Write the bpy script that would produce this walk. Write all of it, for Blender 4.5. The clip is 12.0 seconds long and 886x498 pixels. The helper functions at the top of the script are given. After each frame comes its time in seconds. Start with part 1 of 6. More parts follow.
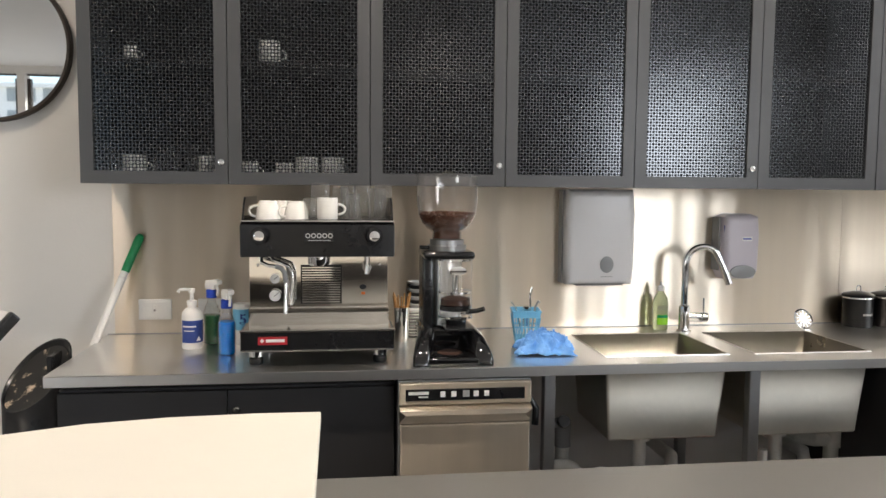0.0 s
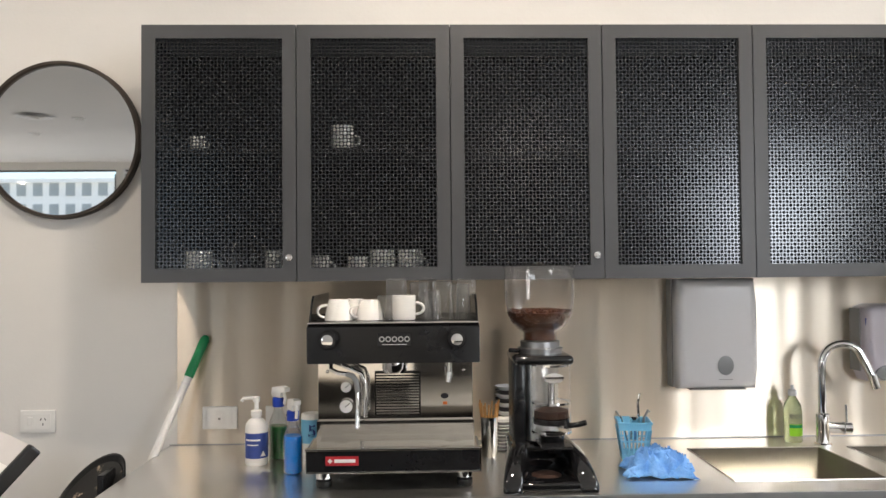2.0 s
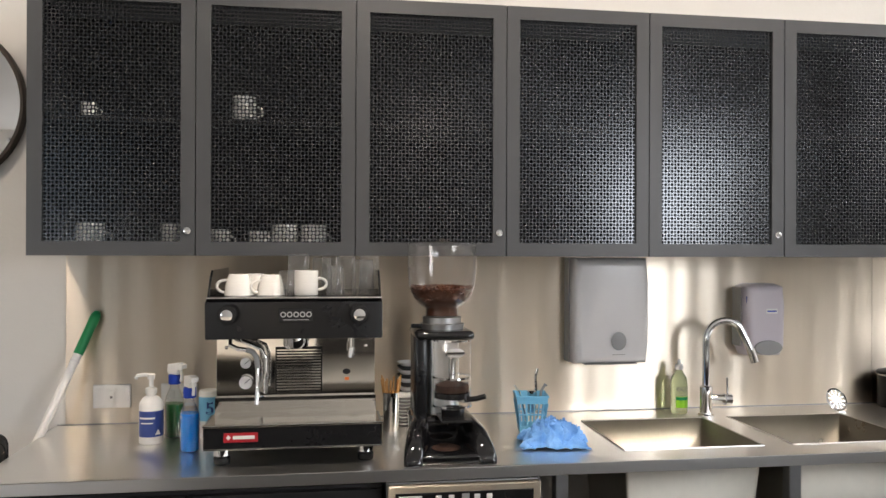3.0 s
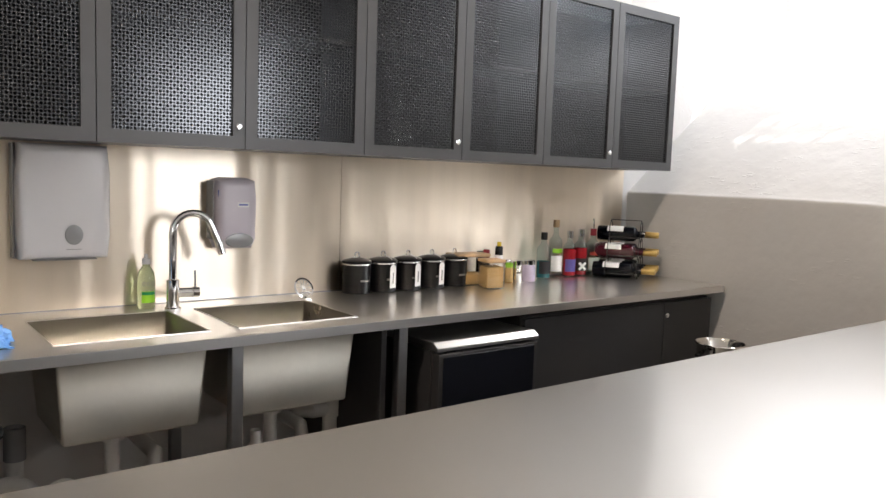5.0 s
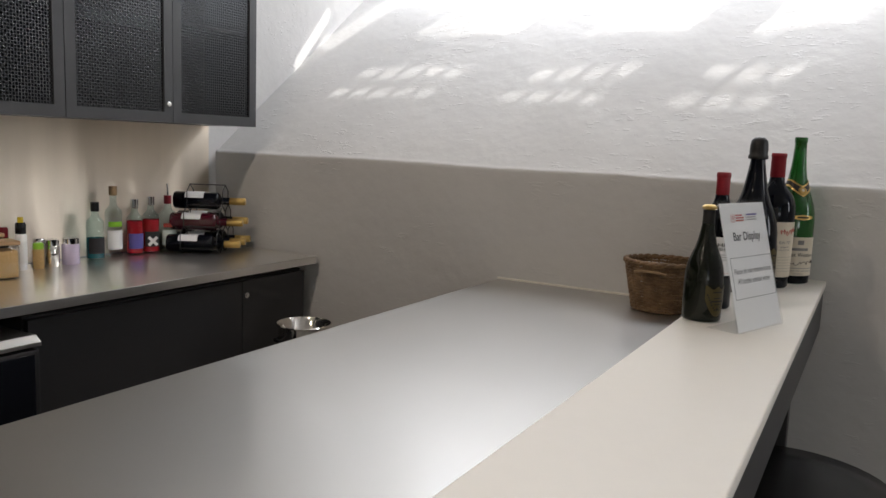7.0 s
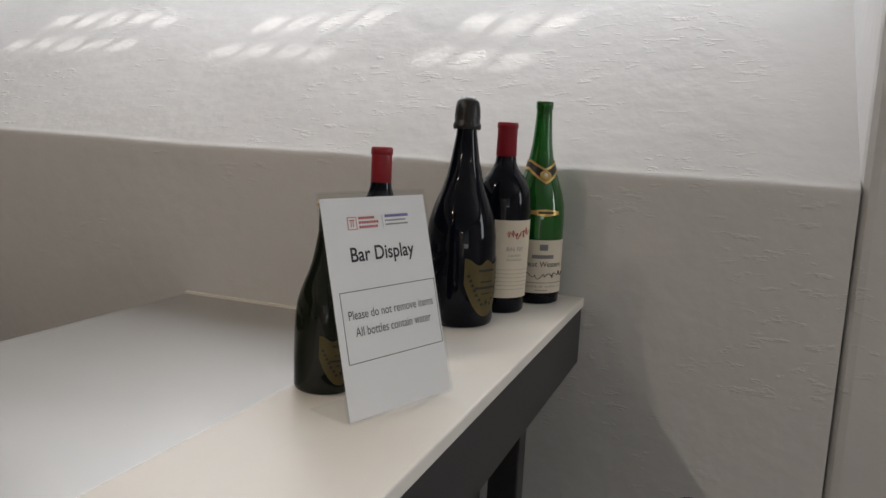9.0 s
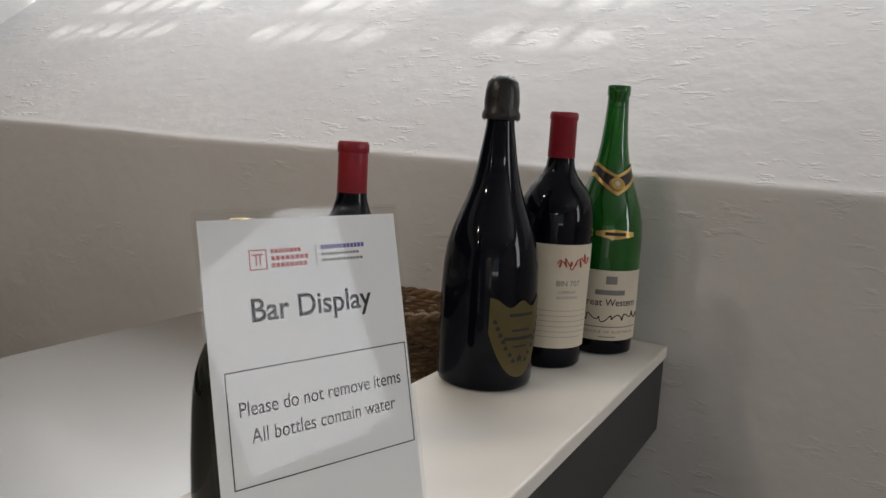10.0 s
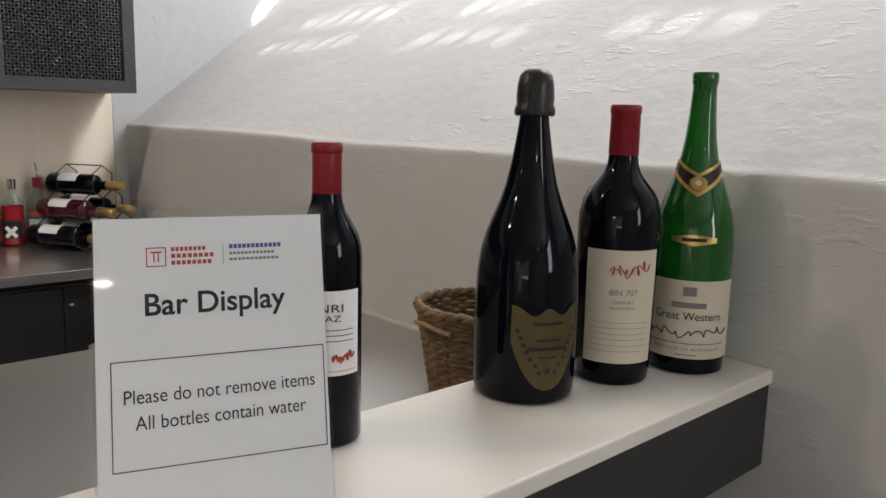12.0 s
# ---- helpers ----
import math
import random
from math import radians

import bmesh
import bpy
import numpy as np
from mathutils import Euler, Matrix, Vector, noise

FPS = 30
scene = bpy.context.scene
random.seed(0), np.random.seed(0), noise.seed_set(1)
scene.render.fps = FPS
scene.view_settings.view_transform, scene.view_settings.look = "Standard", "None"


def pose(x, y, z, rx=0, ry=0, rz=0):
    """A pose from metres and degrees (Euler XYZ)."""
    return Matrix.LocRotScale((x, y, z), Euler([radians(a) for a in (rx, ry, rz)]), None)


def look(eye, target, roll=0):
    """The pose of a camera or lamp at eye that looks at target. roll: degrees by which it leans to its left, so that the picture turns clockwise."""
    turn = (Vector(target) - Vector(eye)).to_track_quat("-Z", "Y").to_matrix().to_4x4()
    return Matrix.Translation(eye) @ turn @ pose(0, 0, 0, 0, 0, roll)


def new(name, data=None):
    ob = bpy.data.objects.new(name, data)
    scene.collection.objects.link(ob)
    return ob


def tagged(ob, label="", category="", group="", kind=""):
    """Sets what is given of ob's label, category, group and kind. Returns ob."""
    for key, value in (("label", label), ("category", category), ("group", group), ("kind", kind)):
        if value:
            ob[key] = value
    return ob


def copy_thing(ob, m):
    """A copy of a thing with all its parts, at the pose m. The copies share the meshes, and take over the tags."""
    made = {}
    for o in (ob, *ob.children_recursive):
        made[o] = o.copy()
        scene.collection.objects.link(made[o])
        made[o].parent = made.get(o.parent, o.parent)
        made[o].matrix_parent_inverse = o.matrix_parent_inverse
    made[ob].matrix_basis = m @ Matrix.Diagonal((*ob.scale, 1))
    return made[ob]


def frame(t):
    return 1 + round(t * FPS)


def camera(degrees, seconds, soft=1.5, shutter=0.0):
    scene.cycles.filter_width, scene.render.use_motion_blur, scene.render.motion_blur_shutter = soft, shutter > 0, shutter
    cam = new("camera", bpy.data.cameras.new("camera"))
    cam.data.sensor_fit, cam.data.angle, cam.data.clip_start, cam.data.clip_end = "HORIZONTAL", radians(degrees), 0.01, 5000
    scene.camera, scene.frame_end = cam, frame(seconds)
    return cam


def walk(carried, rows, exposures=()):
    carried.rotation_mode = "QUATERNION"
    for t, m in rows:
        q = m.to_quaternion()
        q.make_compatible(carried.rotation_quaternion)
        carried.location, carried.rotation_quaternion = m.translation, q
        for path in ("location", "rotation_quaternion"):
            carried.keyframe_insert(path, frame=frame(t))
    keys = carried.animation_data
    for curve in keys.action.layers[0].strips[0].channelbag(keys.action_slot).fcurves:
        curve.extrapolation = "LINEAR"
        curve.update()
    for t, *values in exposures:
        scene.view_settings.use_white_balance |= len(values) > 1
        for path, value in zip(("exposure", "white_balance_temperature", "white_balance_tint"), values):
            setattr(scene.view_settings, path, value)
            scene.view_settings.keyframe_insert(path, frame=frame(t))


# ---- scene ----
cam = camera(59.2, 12.0)
PATH = [
    (0, (-0.007, -0.015, 1.445), (0.262, 1.961, 1.287), 0.5),
    (0.5, (0.029, 0.165, 1.454), (0.268, 2.147, 1.329), 0.6),
    (1, (0.053, 0.283, 1.459), (0.212, 2.276, 1.416), 0.6),
    (1.4, (0.015, 0.288, 1.476), (0.141, 2.284, 1.496), 0.1),
    (1.5, (0.032, 0.288, 1.478), (0.132, 2.285, 1.51), -0.2),
    (2, (0.016, 0.274, 1.48), (0.068, 2.272, 1.532), -0.5),
    (2.5, (0.014, 0.273, 1.48), (0.127, 2.269, 1.517), -0.2),
    (2.7, (0.016, 0.273, 1.476), (0.19, 2.265, 1.502), -0.0),
    (4.3, (0.147, 0.179, 1.423), (1.084, 1.94, 1.279), 0.8),
    (4.5, (0.218, 0.171, 1.409), (1.241, 1.882, 1.259), 0.9),
    (5, (0.399, 0.166, 1.384), (1.63, 1.732, 1.198), 2.0),
    (5.5, (0.533, 0.221, 1.383), (1.95, 1.616, 1.166), 1.8),
    (6, (0.695, 0.26, 1.401), (2.224, 1.525, 1.155), 1.0),
    (6.5, (0.915, 0.203, 1.401), (2.532, 1.351, 1.142), 1.6),
    (7, (1.142, 0.132, 1.409), (2.863, 1.115, 1.141), 2.2),
    (7.5, (1.372, 0.134, 1.411), (3.19, 0.918, 1.128), 2.0),
    (7.7, (1.466, 0.132, 1.417), (3.311, 0.851, 1.138), 1.9),
    (9.3, (2.1701, -0.0508, 1.387), (4.014, 0.6619, 1.0833), 3.08),
    (9.5, (2.2651, -0.0398, 1.384), (4.0845, 0.7321, 1.0773), 3.18),
    (10, (2.4392, -0.0016, 1.3871), (4.1696, 0.9518, 1.0761), 3.33),
    (10.5, (2.5664, -0.0434, 1.3971), (4.1578, 1.126, 1.0808), 2.98),
    (11, (2.6338, -0.1107, 1.3969), (4.0892, 1.2227, 1.0744), 2.55),
    (11.5, (2.6471, -0.175, 1.3918), (4.0176, 1.2421, 1.0549), 2.11),
    (12, (2.6531, -0.217, 1.3958), (3.9737, 1.2472, 1.0611), 1.51),
]
EXPOSURES = [(0.0, 1.13, 6500, 8), (2.7, 1.08, 6550, 9), (4.5, 1.22, 6800, 12), (5.0, 1.03, 6750, 11), (6.0, 0.5, 6650, 10), (7.0, 0.18, 6600, 10), (9.5, 0.19, 6650, 10), (12.0, 0.44, 6680, 10)]
walk(cam, [(t, look(eye, target, roll)) for t, eye, target, roll in PATH], EXPOSURES)

# ---------------------------------------------------------------- light
SUN_AZ, SUN_EL = radians(-29.0), radians(45.0)
world = bpy.data.worlds.new("world")
scene.world = world
world.use_nodes = True
wn = world.node_tree.nodes
sky = wn.new("ShaderNodeTexSky")
sky.sky_type, sky.sun_disc = "NISHITA", False
sky.sun_elevation, sky.sun_rotation = SUN_EL, radians(119.0)
wn["Background"].inputs["Strength"].default_value = 0.15
world.node_tree.links.new(sky.outputs[0], wn["Background"].inputs["Color"])

sun = new("sun", bpy.data.lights.new("sun", "SUN"))
sun.data.energy, sun.data.angle, sun.data.color = 6.0, radians(0.55), (1.0, 0.98, 0.95)
sun_dir = Vector((math.cos(SUN_AZ) * math.cos(SUN_EL), math.sin(SUN_AZ) * math.cos(SUN_EL), math.sin(SUN_EL)))
sun.matrix_world = look((8, -4, 8), Vector((8, -4, 8)) - sun_dir)


def area_lamp(name, eye, target, sx, sy, watts, colour, shape="RECTANGLE"):
    ob = new(name, bpy.data.lights.new(name, "AREA"))
    ob.data.shape, ob.data.size, ob.data.size_y = shape, sx, sy
    ob.data.energy, ob.data.color = watts, colour
    ob.matrix_world = look(eye, target)
    return ob


WARM = (1.0, 0.86, 0.73)
COOL = (0.90, 0.93, 1.0)
# daylight in the high window over the sill, and in the street windows behind the bar
area_lamp("window_light", (5.0, 1.3, 3.0), (4.5, 1.3, 1.8), 2.7, 1.0, 38, COOL)
area_lamp("window_light", (6.0, -0.1, 3.9), (4.7, 1.1, 2.0), 0.5, 0.35, 430, COOL)
area_lamp("window_light", (3.74, -3.2, 1.95), (0, -1.6, 1.5), 2.0, 1.3, 54, COOL)
area_lamp("window_light", (-4.8, -5.42, 1.07), (-4.8, 0, 1.45), 4.0, 0.3, 14, COOL)
# Lamps at -6.6 and 1.2 are unseen additions that brighten the room's rear.
DOWNLIGHTS = [(-1.5, 1.65, 7.5), (0.2, 1.65, 13), (1.8, 1.65, 9.5), (-6.6, -3.4, 30), (-4.2, -3.15, 0), (-3.36, -2.31, 0), (1.2, -4.2, 5)]
for lx, ly, watts in DOWNLIGHTS:
    if watts:
        area_lamp("downlight_glow", (lx, ly, 2.97), (lx, ly, 0), 0.11, 0.11, watts, WARM, "DISK")

# ---------------------------------------------------------------- materials


def material(name, colour, rough=0.5, metal=0.0, vary=0.0, scale=8.0, bump=0.0, bump_scale=60.0, stretch=(1, 1, 1),
             colour2=None, trans=0.0, ior=1.45, coat=0.0, emit=0.0, per_object=0.0, rough_vary=0.0, distance=0.004):
    m = bpy.data.materials.new(name)
    m.use_nodes = True
    nt = m.node_tree
    b = nt.nodes["Principled BSDF"]
    b.inputs["Base Color"].default_value = (*colour, 1)
    b.inputs["Roughness"].default_value, b.inputs["Metallic"].default_value = rough, metal
    b.inputs["Transmission Weight"].default_value, b.inputs["IOR"].default_value = trans, ior
    b.inputs["Coat Weight"].default_value = coat
    b.inputs["Coat Roughness"].default_value = 0.05
    if emit:
        b.inputs["Emission Color"].default_value = (*colour, 1)
        b.inputs["Emission Strength"].default_value = emit
    if vary or bump or rough_vary or per_object:
        tc, mp = nt.nodes.new("ShaderNodeTexCoord"), nt.nodes.new("ShaderNodeMapping")
        mp.inputs["Scale"].default_value = stretch
        nt.links.new(tc.outputs["Object"], mp.inputs["Vector"])
    if vary or rough_vary:
        n1, n2 = nt.nodes.new("ShaderNodeTexNoise"), nt.nodes.new("ShaderNodeTexNoise")
        n1.inputs["Scale"].default_value, n1.inputs["Detail"].default_value = scale, 2
        n2.inputs["Scale"].default_value, n2.inputs["Detail"].default_value = scale * 9, 4
        add = nt.nodes.new("ShaderNodeMath")
        add.operation = "MULTIPLY_ADD"
        add.inputs[1].default_value = 0.4
        for n in (n1, n2):
            nt.links.new(mp.outputs[0], n.inputs["Vector"])
        nt.links.new(n2.outputs[0], add.inputs[0])
        nt.links.new(n1.outputs[0], add.inputs[2])
    if vary:
        ramp = nt.nodes.new("ShaderNodeValToRGB")
        c2 = colour2 or tuple(c * (1 - vary) for c in colour)
        ramp.color_ramp.elements[0].position, ramp.color_ramp.elements[1].position = 0.35, 1.0
        ramp.color_ramp.elements[0].color = (*c2, 1)
        ramp.color_ramp.elements[1].color = (*colour, 1)
        nt.links.new(add.outputs[0], ramp.inputs[0])
        nt.links.new(ramp.outputs[0], b.inputs["Base Color"])
    if rough_vary:
        mr = nt.nodes.new("ShaderNodeMapRange")
        mr.inputs["From Min"].default_value, mr.inputs["From Max"].default_value = 0.35, 1.05
        mr.inputs["To Min"].default_value, mr.inputs["To Max"].default_value = max(0.02, rough - rough_vary), rough + rough_vary
        nt.links.new(add.outputs[0], mr.inputs["Value"])
        nt.links.new(mr.outputs[0], b.inputs["Roughness"])
    if bump:
        nb, bp = nt.nodes.new("ShaderNodeTexNoise"), nt.nodes.new("ShaderNodeBump")
        nb.inputs["Scale"].default_value, nb.inputs["Detail"].default_value = bump_scale, 3 if bump_scale > 10 else 1
        bp.inputs["Strength"].default_value, bp.inputs["Distance"].default_value = bump, distance
        nt.links.new(mp.outputs[0], nb.inputs["Vector"])
        nt.links.new(nb.outputs[0], bp.inputs["Height"])
        nt.links.new(bp.outputs[0], b.inputs["Normal"])
    return m



def clear_material(name, colour, ior, gloss=0.75, gleam=0.0):
    """Thin clear glass or plastic: see-through, with a mirror gloss that grows towards the edges; the last value mixes
    in white that stands for inner reflections.
    """
    m = bpy.data.materials.new(name)
    m.use_nodes = True
    nt = m.node_tree
    nt.nodes.remove(nt.nodes["Principled BSDF"])
    tr, gl, mix, fr = (nt.nodes.new(k) for k in ("ShaderNodeBsdfTransparent", "ShaderNodeBsdfGlossy", "ShaderNodeMixShader", "ShaderNodeLayerWeight"))
    tr.inputs["Color"].default_value = (*colour, 1)
    gl.inputs["Roughness"].default_value = 0.03
    power, scale = nt.nodes.new("ShaderNodeMath"), nt.nodes.new("ShaderNodeMath")
    power.operation, scale.operation = "POWER", "MULTIPLY_ADD"
    power.inputs[1].default_value = 3.5
    scale.inputs[1].default_value, scale.inputs[2].default_value = gloss, ((ior - 1) / (ior + 1)) ** 2
    nt.links.new(fr.outputs["Facing"], power.inputs[0])
    nt.links.new(power.outputs[0], scale.inputs[0])
    nt.links.new(scale.outputs[0], mix.inputs[0])
    if gleam:
        white, veil = nt.nodes.new("ShaderNodeBsdfTranslucent"), nt.nodes.new("ShaderNodeMixShader")
        white.inputs["Color"].default_value = (0.9, 0.9, 0.9, 1)
        veil.inputs[0].default_value = gleam
        nt.links.new(tr.outputs[0], veil.inputs[1])
        nt.links.new(white.outputs[0], veil.inputs[2])
        nt.links.new(veil.outputs[0], mix.inputs[1])
    else:
        nt.links.new(tr.outputs[0], mix.inputs[1])
    nt.links.new(gl.outputs[0], mix.inputs[2])
    nt.links.new(mix.outputs[0], nt.nodes["Material Output"].inputs["Surface"])
    return m


def brushed(m, axis, amount):
    """Brush lines: stretches the gloss along one direction."""
    nt = m.node_tree
    b, tg = nt.nodes["Principled BSDF"], nt.nodes.new("ShaderNodeTangent")
    tg.direction_type, tg.axis = "RADIAL", axis
    b.inputs["Anisotropic"].default_value = amount
    nt.links.new(tg.outputs[0], b.inputs["Tangent"])


PLASTER = material("painted_plaster", (0.74, 0.72, 0.69), 0.75, vary=0.05, scale=2.0, bump=0.12, bump_scale=90)
ROUGH_PLASTER = material("rough_plaster", (0.66, 0.65, 0.635), 0.85, vary=0.07, scale=2.5, bump=0.5, bump_scale=13, distance=0.008)


def add_chips(m):
    """Sparse chips and trowel marks on top of the plaster's soft relief."""
    nt = m.node_tree
    bump = next(n for n in nt.nodes if n.type == "BUMP")
    tc = next(n for n in nt.nodes if n.type == "TEX_COORD")
    n1 = nt.nodes.new("ShaderNodeTexNoise")
    n1.inputs["Scale"].default_value, n1.inputs["Detail"].default_value, n1.inputs["Roughness"].default_value = 34, 4, 0.6
    n2 = nt.nodes.new("ShaderNodeTexNoise")
    n2.inputs["Scale"].default_value, n2.inputs["Detail"].default_value = 3.0, 2
    r1, r2, mul, b2 = nt.nodes.new("ShaderNodeMapRange"), nt.nodes.new("ShaderNodeMapRange"), nt.nodes.new("ShaderNodeMath"), nt.nodes.new("ShaderNodeBump")
    r1.inputs["From Min"].default_value, r1.inputs["From Max"].default_value = 0.58, 0.74
    r2.inputs["From Min"].default_value, r2.inputs["From Max"].default_value = 0.47, 0.60
    mul.operation = "MULTIPLY"
    flat = nt.nodes.new("ShaderNodeMapping")
    flat.inputs["Scale"].default_value = (1.0, 0.45, 1.5)
    nt.links.new(tc.outputs["Object"], flat.inputs["Vector"])
    nt.links.new(flat.outputs[0], n1.inputs["Vector"])
    nt.links.new(tc.outputs["Object"], n2.inputs["Vector"])
    nt.links.new(n1.outputs[0], r1.inputs["Value"])
    nt.links.new(n2.outputs[0], r2.inputs["Value"])
    nt.links.new(r1.outputs[0], mul.inputs[0])
    nt.links.new(r2.outputs[0], mul.inputs[1])
    b2.inputs["Strength"].default_value, b2.inputs["Distance"].default_value = 0.42, 0.006
    nt.links.new(mul.outputs[0], b2.inputs["Height"])
    nt.links.new(bump.outputs[0], b2.inputs["Normal"])
    nt.links.new(b2.outputs[0], nt.nodes["Principled BSDF"].inputs["Normal"])


add_chips(ROUGH_PLASTER)
CEILING = material("ceiling_paint", (0.84, 0.83, 0.81), 0.85, vary=0.03, scale=2)
FLOOR = material("vinyl_floor", (0.29, 0.275, 0.255), 0.5, vary=0.3, scale=6, bump=0.05)
# vary and stretch paint upright tone bands that stand for streaked reflections.
STEEL = material("brushed_steel_painted_streaks", (0.88, 0.775, 0.64), 0.34, 1.0, vary=0.3, scale=1.6, bump=1.0, bump_scale=6, stretch=(1, 1, 0.06), distance=0.008)
STEEL_TOP = material("worktop_steel", (0.86, 0.84, 0.805), 0.31, 1.0, vary=0.06, scale=0.9, bump=0.10, bump_scale=2.2, distance=0.002, coat=0.7)
brushed(STEEL, "X", 0.97)
ISLAND_STEEL = material("worn_bar_steel", (0.55, 0.54, 0.515), 0.40, 1.0, vary=0.08, scale=0.9, bump=0.10, bump_scale=2.2, distance=0.002, coat=0.9, rough_vary=0.04)
for m in (ISLAND_STEEL, STEEL_TOP):
    m.node_tree.nodes["Principled BSDF"].inputs["Coat Roughness"].default_value = 0.13
# Bowl steel for the inside: its shade is put into a darker tone.
STEEL_SINK = material("sink_steel_shaded_inside", (0.33, 0.305, 0.26), 0.34, 1.0, vary=0.15, scale=5, bump=0.06, bump_scale=60, rough_vary=0.08)
STEEL_FRAME = material("dull_steel", (0.40, 0.40, 0.40), 0.4, 1.0, vary=0.2, scale=6)
# Bowl steel for the outside: lighter tone for the lit faces, also rougher.
SINK_OUTER = material("sink_steel_lit_outside", (0.62, 0.59, 0.52), 0.52, 1.0, vary=0.2, scale=5, bump=0.08, bump_scale=40, rough_vary=0.08)
CHROME = material("chrome", (0.82, 0.82, 0.82), 0.07, 1.0)
POLISHED = material("polished_steel", (0.82, 0.79, 0.74), 0.06, 1.0, vary=0.05, scale=4, rough_vary=0.03)
CHARCOAL = material("charcoal_powder_coat", (0.062, 0.064, 0.068), 0.36, vary=0.12, scale=4, bump=0.06, bump_scale=400, distance=0.001)
PERFORATED = material("perforated_sheet", (0.085, 0.088, 0.093), 0.2, 0.95, vary=0.12, scale=3, rough_vary=0.05)
# Near-black: the shade behind the door holes is put into this colour.
CAB_SHADE = material("cabinet_inner_shade", (0.012, 0.012, 0.013), 0.6, vary=0.1, scale=4)
LAMINATE = material("black_laminate", (0.034, 0.033, 0.034), 0.42, vary=0.15, scale=5, bump=0.04, bump_scale=300, distance=0.001)
BLACK = material("black_plastic", (0.012, 0.012, 0.013), 0.25, vary=0.2, scale=9)
GLOSS_BLACK = material("gloss_black_plastic", (0.008, 0.008, 0.009), 0.08, coat=0.5)
BLACK_ENAMEL = material("black_enamel", (0.006, 0.006, 0.007), 0.3, ior=1.33, vary=0.2, scale=9)
BLACK_WIRE = material("black_wire", (0.015, 0.015, 0.015), 0.45)
WHITE_STONE = material("white_stone_top", (0.83, 0.79, 0.715), 0.38, vary=0.06, scale=3, rough_vary=0.06)
WHITE_PLASTIC = material("white_plastic", (0.78, 0.77, 0.75), 0.3, vary=0.03, scale=6)
GREY_PLASTIC = material("pale_grey_plastic", (0.76, 0.74, 0.74), 0.24, vary=0.04, scale=6)
LILAC_PLASTIC = material("pale_lilac_plastic", (0.60, 0.55, 0.60), 0.28, vary=0.04, scale=6)
GREY_CLEAR = material("smoked_plastic", (0.30, 0.30, 0.30), 0.2)
PORCELAIN = material("porcelain", (0.80, 0.78, 0.74), 0.12, coat=0.4)
PAPER = material("paper", (0.87, 0.86, 0.85), 0.6, vary=0.03, scale=12)
CREAM = material("cream_paper", (0.70, 0.63, 0.50), 0.55, vary=0.08, scale=20)
GOLD_PAPER = material("bronze_label", (0.105, 0.078, 0.024), 0.42, 0.3, vary=0.25, scale=30)
GOLD = material("gold_foil", (0.62, 0.42, 0.14), 0.3, 0.8, vary=0.2, scale=30)
INK = material("black_ink", (0.015, 0.015, 0.017), 0.6)
GREY_INK = material("grey_ink", (0.22, 0.21, 0.20), 0.6)
RED_INK = material("red_ink", (0.50, 0.06, 0.04), 0.6)
PURPLE_INK = material("purple_ink", (0.11, 0.09, 0.33), 0.6)
NAVY = material("navy_label", (0.03, 0.06, 0.25), 0.4)
GLASS = clear_material("clear_glass", (0.98, 0.988, 0.985), 1.5, 0.8)
# The white mixed in stands for the many reflections between the glass walls.
TUMBLER = clear_material("glass_with_white_gleam", (0.98, 0.985, 0.98), 1.52, 0.9, 0.22)
HOPPER = clear_material("clear_hopper_plastic", (0.97, 0.96, 0.95), 1.5, 0.9, 0.035)
ACRYLIC = clear_material("clear_acrylic", (0.97, 0.975, 0.975), 1.22, 0.16)
DARK_BOTTLE = material("dark_wine_glass", (0.003, 0.004, 0.008), 0.05, ior=1.3, vary=0.3, scale=20)
OLIVE_BOTTLE = material("dark_olive_glass", (0.007, 0.009, 0.005), 0.08, ior=1.4)
GREEN_BOTTLE = material("green_glass", (0.009, 0.15, 0.013), 0.05, trans=0.45, coat=0.3)
RED_FOIL = material("red_foil", (0.27, 0.008, 0.018), 0.35, vary=0.25, scale=60, bump=0.1, bump_scale=200)
BLACK_FOIL = material("black_foil", (0.014, 0.013, 0.012), 0.35, vary=0.4, scale=60, bump=0.2, bump_scale=160)
WOOD = material("pale_wood", (0.52, 0.34, 0.18), 0.5, vary=0.3, scale=6, stretch=(1, 12, 12), bump=0.05)
CORK = material("cork", (0.45, 0.30, 0.16), 0.8, vary=0.4, scale=60)
WICKER = material("woven_seagrass", (0.30, 0.18, 0.09), 0.7, vary=0.75, scale=25, bump=0.5, bump_scale=150)
BEANS = material("roast_coffee_beans", (0.14, 0.047, 0.02), 0.35, vary=0.6, scale=90)
BLUE_PLASTIC = material("sky_blue_plastic", (0.20, 0.53, 0.78), 0.35, vary=0.08, scale=10)
BLUE_CLOTH = material("blue_wipe_cloth", (0.10, 0.30, 0.75), 0.85, vary=0.35, scale=30, colour2=(0.25, 0.50, 0.88), bump=0.5, bump_scale=140)
BLUE_LIQUID = material("blue_cleaner", (0.0, 0.27, 0.95), 0.12, coat=0.2)
GREEN_LIQUID = material("green_cleaner", (0.015, 0.14, 0.03), 0.12, coat=0.4)
LIME = material("lime_label", (0.25, 0.55, 0.03), 0.4)
CLEAR_SOAP = material("clear_green_bottle", (0.72, 0.82, 0.55), 0.05, trans=0.8)
BLUE_CAP = material("blue_cap", (0.01, 0.05, 0.40), 0.35)
GREEN_GRIP = material("green_grip", (0.005, 0.23, 0.075), 0.4)
RED_BADGE = material("red_badge", (0.38, 0.02, 0.03), 0.3)
MIRROR = material("mirror_silver", (0.88, 0.88, 0.87), 0.015, 1.0)
